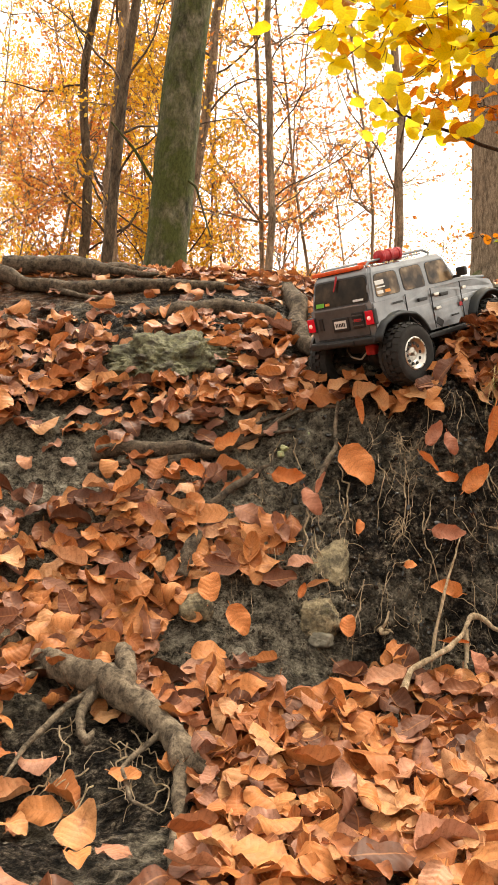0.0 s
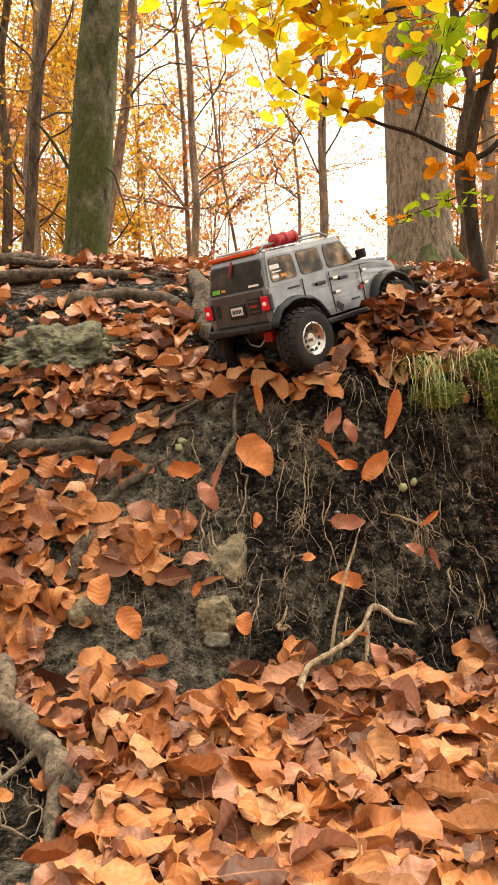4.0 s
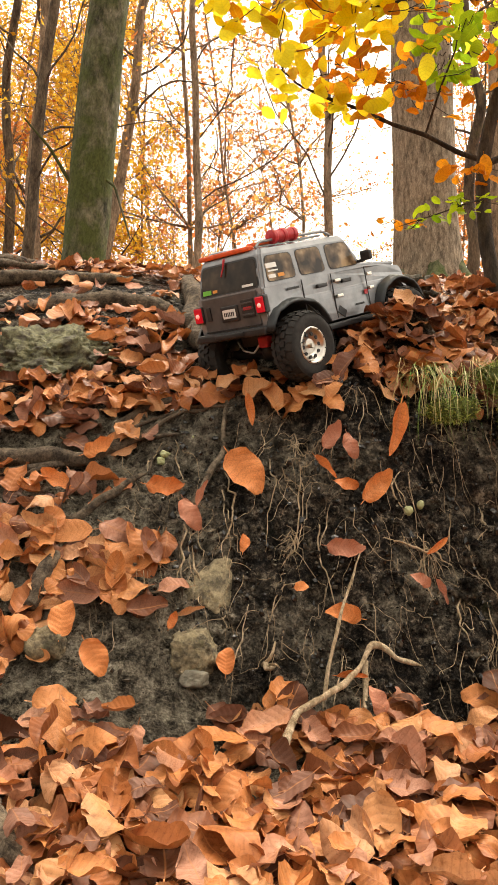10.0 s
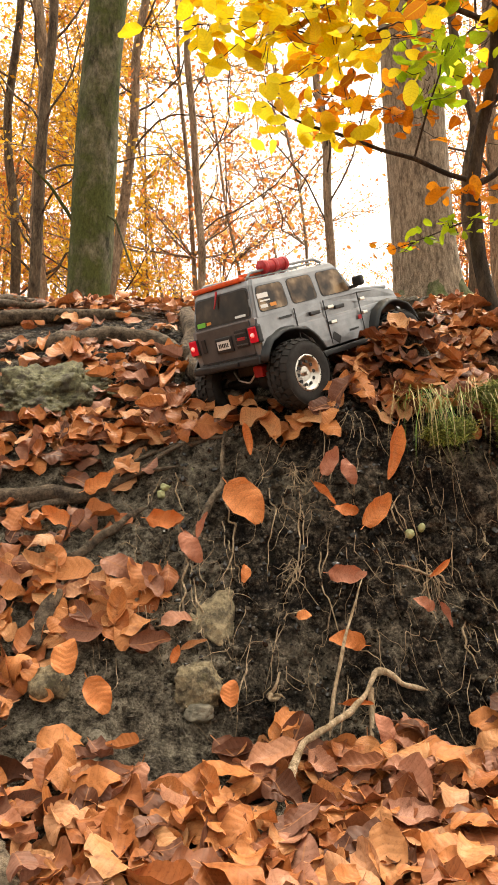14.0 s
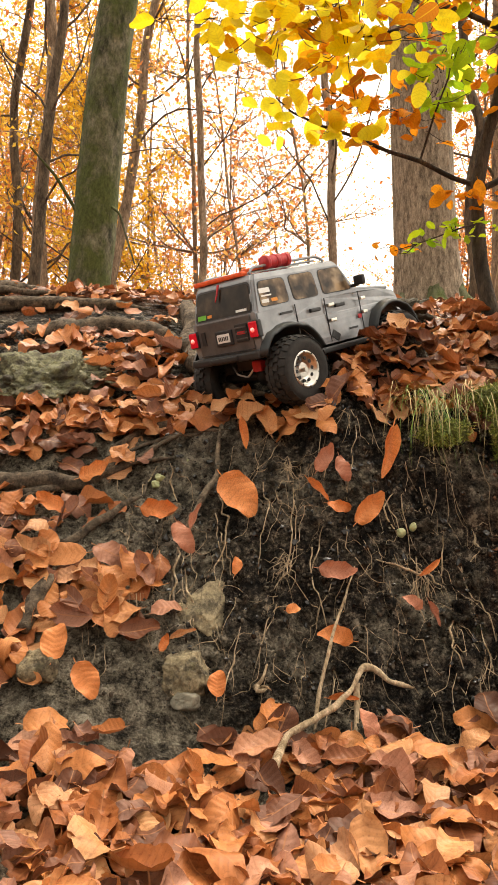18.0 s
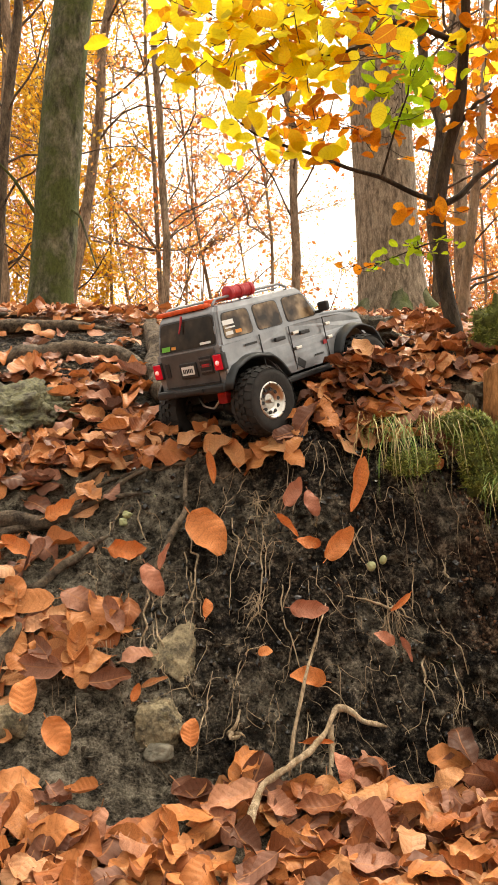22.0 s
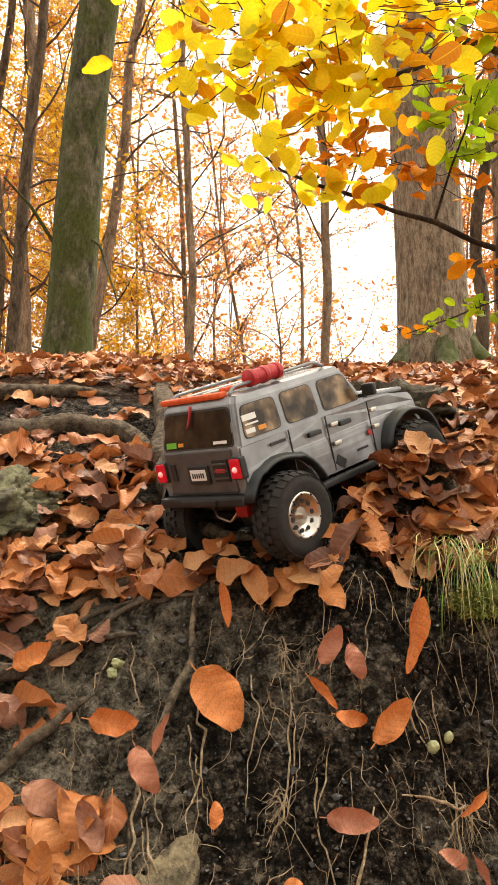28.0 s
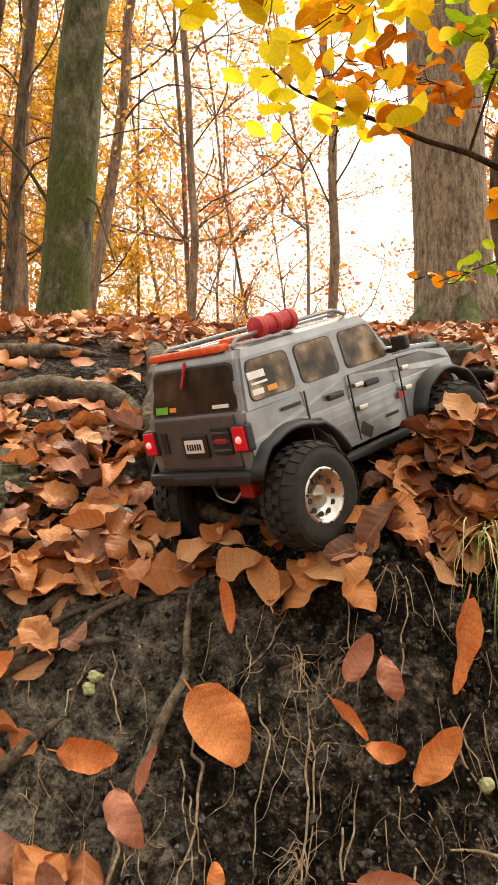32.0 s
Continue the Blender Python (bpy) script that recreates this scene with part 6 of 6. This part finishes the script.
def moss_cushion(x, y, z, size, seed, label, fuzz=1600):
    """Several low lumps grown together, covered with short shoots."""
    thing = tagged(new("moss_cushion"), label, "moss")
    thing.location = (x, y, z)
    fuzz = int(1.7 * fuzz)
    r = np.random.RandomState(seed)
    pts = []
    for k in range(7):
        at = Vector([r.uniform(-0.6, 0.6) * c for c in size]) if k else Vector((0, 0, 0))
        bm = lump(tuple(c * (0.85 if k == 0 else r.uniform(0.35, 0.6)) for c in size), seed + k, 3, 0.5, 0.3)
        bmesh.ops.translate(bm, verts=bm.verts, vec=at)
        pts += [(vert.co.copy(), (vert.co - at).normalized()) for vert in bm.verts]
        part("moss_clump", bm, MOSS, thing, "", True)
    pick, jit = r.randint(len(pts), size=fuzz), r.normal(0, 1, (fuzz, 9))
    base = np.array([pts[k][0] for k in pick]) + 0.003 * jit[:, :3]
    out = np.array([pts[k][1] for k in pick]) + 0.8 * jit[:, 3:6]
    tip = base + out * r.uniform(0.002, 0.0055, (fuzz, 1))
    wide = jit[:, 6:] / np.linalg.norm(jit[:, 6:], axis=1)[:, None] * 0.0015
    vs = np.stack([base - wide, base + wide, tip], 1).reshape(-1, 3)
    under(mesh_object("moss_fuzz", vs, np.arange(3 * fuzz).reshape(-1, 3).tolist(), MOSS_SHOOTS), thing)["kind"] = "stuff"
    return thing


moss_cushion(0.622, 0.30, 0.905, (0.098, 0.08, 0.070), 3, "dome of green moss on an old stump", 16000)
moss_cushion(0.455, -0.075, 0.575, (0.055, 0.03, 0.07), 5, "hanging cushion of green moss on the bank", 9000)
moss_cushion(0.49, -0.105, 0.515, (0.035, 0.025, 0.04), 11, "hanging cushion of green moss on the bank", 5000)
moss_cushion(0.565, -0.115, 0.42, (0.065, 0.04, 0.06), 6, "hanging cushion of green moss on the bank", 9000)
moss_cushion(0.31, -0.098, 0.580, (0.045, 0.016, 0.022), 8, "thin cushion of moss under the grass", 3000)
moss_cushion(0.40, -0.045, 0.645, (0.055, 0.03, 0.025), 9, "thin cushion of moss under the grass", 4000)
moss_cushion(0.62, 0.07, 0.755, (0.085, 0.06, 0.018), 14, "thin mat of moss on the broken stump", 6000)
moss_cushion(0.63, -0.03, 0.665, (0.035, 0.02, 0.045), 15, "patch of grey-green moss on the stump's side", 3500)
stump = tagged(new("rotten_stump"), "rotten reddish tree stump breaking up, moss on top", "stump")
stump.location = (0.545, 0.06, 0.62)
pieces = np.random.RandomState(31)


def splinter(x, y, wide, thick, tall, lean, seed, mat, label):
    """An upright slab of rotten wood: ragged top, grooves along the grain."""
    bm = bmesh.new()
    r = np.random.RandomState(seed)
    cols, rows = 9, 12
    ragged = np.convolve(r.uniform(0.78, 1.05, cols + 2), (0.25, 0.5, 0.25), "valid")
    groove = r.normal(0, 0.10 * thick, cols)
    grid = []
    for face in (-1, 1):
        for j in range(rows):
            t = j / (rows - 1)
            for i in range(cols):
                u = i / (cols - 1) * 2 - 1
                belly = (1 - 0.75 * u * u) * thick * (1 - 0.35 * t)
                w = wide * (1 - 0.12 * t + 0.05 * math.sin(5 * t + seed))
                grid.append(bm.verts.new((u * w + lean * t, face * belly + (groove[i] if face < 0 else 0) + r.normal(0, 0.0012), tall * ragged[i] * t)))
    n = cols * rows
    for face in (0, 1):
        for j in range(rows - 1):
            for i in range(cols - 1):
                q = [grid[face * n + k] for k in (j * cols + i, j * cols + i + 1, (j + 1) * cols + i + 1, (j + 1) * cols + i)]
                bm.faces.new(q if face == 0 else q[::-1])
    rim = [j * cols for j in range(rows)], [j * cols + cols - 1 for j in range(rows)], [(rows - 1) * cols + i for i in range(cols)]
    for line in rim:
        for a, c in zip(line, line[1:]):
            bm.faces.new((grid[a], grid[c], grid[n + c], grid[n + a]))
    bmesh.ops.recalc_face_normals(bm, faces=bm.faces[:])
    bmesh.ops.translate(bm, verts=bm.verts, vec=(x, y, -0.03))
    part("wood_splinter", bm, mat, stump, label, True)


GREY_ROT = bark_material("grey_rotten_wood", (0.045, 0.036, 0.026), (0.24, 0.20, 0.145), (0.11, 0.13, 0.045), 0.35, 22)
for px, py, pw, pt, ph, lean, mt, lb in ((-0.048, -0.03, 0.030, 0.020, 0.195, 0.006, ROTTEN, "bare reddish rotten wood"), (0.002, -0.036, 0.028, 0.018, 0.205, -0.004, ROTTEN, "bare reddish rotten wood"), (0.048, -0.026, 0.026, 0.022, 0.185, 0.004, GREY_ROT, "grey weathered wood"),
                                         (0.092, -0.010, 0.030, 0.024, 0.175, 0.006, GREY_ROT, "grey weathered wood"), (-0.085, -0.008, 0.016, 0.014, 0.13, -0.004, GREY_ROT, "grey weathered wood"), (-0.02, -0.058, 0.014, 0.010, 0.105, 0.004, ROTTEN, "bare reddish rotten wood")):
    splinter(px, py, pw, pt, ph, lean, int(1000 * abs(px)) + 3, mt, lb)
bm = lump((0.12, 0.06, 0.085), 41, 5, 0.5, 0.25)
bmesh.ops.translate(bm, verts=bm.verts, vec=(0.03, 0.035, 0.05))
part("stump_core", bm, GREY_ROT, stump)
lone_leaf(0.592, 0, -0.06, 0.045, -70, GREENISH, "single fresh green leaf beside the stump", 0)
lone_leaf(0.575, 0, -0.055, 0.045, 95, PINKISH, "pinkish brown leaf beside the stump", 1)

# ---- the leaves heaped at the lip under the rear wheel, and others that catch the eye ----
lr = np.random.RandomState(55)
for lx, ly, size, spin in ((0.064, -0.008, 0.091, -80), (-0.016, -0.077, 0.066, 20), (0.03, -0.077, 0.08, -20), (0.056, -0.074, 0.074, 60), (0.094, -0.12, 0.058, -150), (-0.035, -0.063, 0.065, -60), (-0.132, -0.046, 0.097, -92), (-0.069, -0.059, 0.069, -110), (0.016, -0.018, 0.079, 80), (0.082, -0.069, 0.064, -40),
                           (-0.167, -0.008, 0.065, 70), (-0.096, -0.04, 0.063, -30), (0.218, -0.022, 0.092, -60), (0.187, -0.079, 0.08, 70), (0.232, -0.041, 0.065, -10), (0.177, -0.051, 0.063, -120), (0.165, -0.024, 0.075, -80), (0.132, -0.03, 0.064, 100)):
    for copy in range(2):
        x, y = lx + copy * lr.normal(0, 0.02), ly + copy * abs(lr.normal(0, 0.012))
        ob = new("leaf", leaf_data[lr.randint(len(leaf_data))])
        ob.matrix_world = leaf_pose(x, y, 0.008 + 0.006 * copy, size * (1 - 0.2 * copy), lr, 0.3, radians(spin + 130 * copy))
        ob.parent = litter

# ---- leaves banked up round the wheels ----
wheel_leaves = np.random.RandomState(72)
for local, count, spread in (((0.15, -0.105, -0.055), 20, 0.045), ((0.08, -0.12, -0.06), 10, 0.04), ((0.21, -0.09, -0.05), 12, 0.05), ((-0.135, -0.15, -0.055), 5, 0.03)):
    at = CAR @ Vector(local)
    for _ in range(count):
        x, y = at.x + wheel_leaves.normal(0, spread), at.y + wheel_leaves.normal(0, spread * 0.7)
        ob = new("leaf", leaf_data[wheel_leaves.randint(len(leaf_data))])
        ob.matrix_world = leaf_pose(x, y, abs(wheel_leaves.normal(0.004, 0.012)), wheel_leaves.uniform(0.055, 0.082), wheel_leaves, 0.5)
        ob.parent = litter
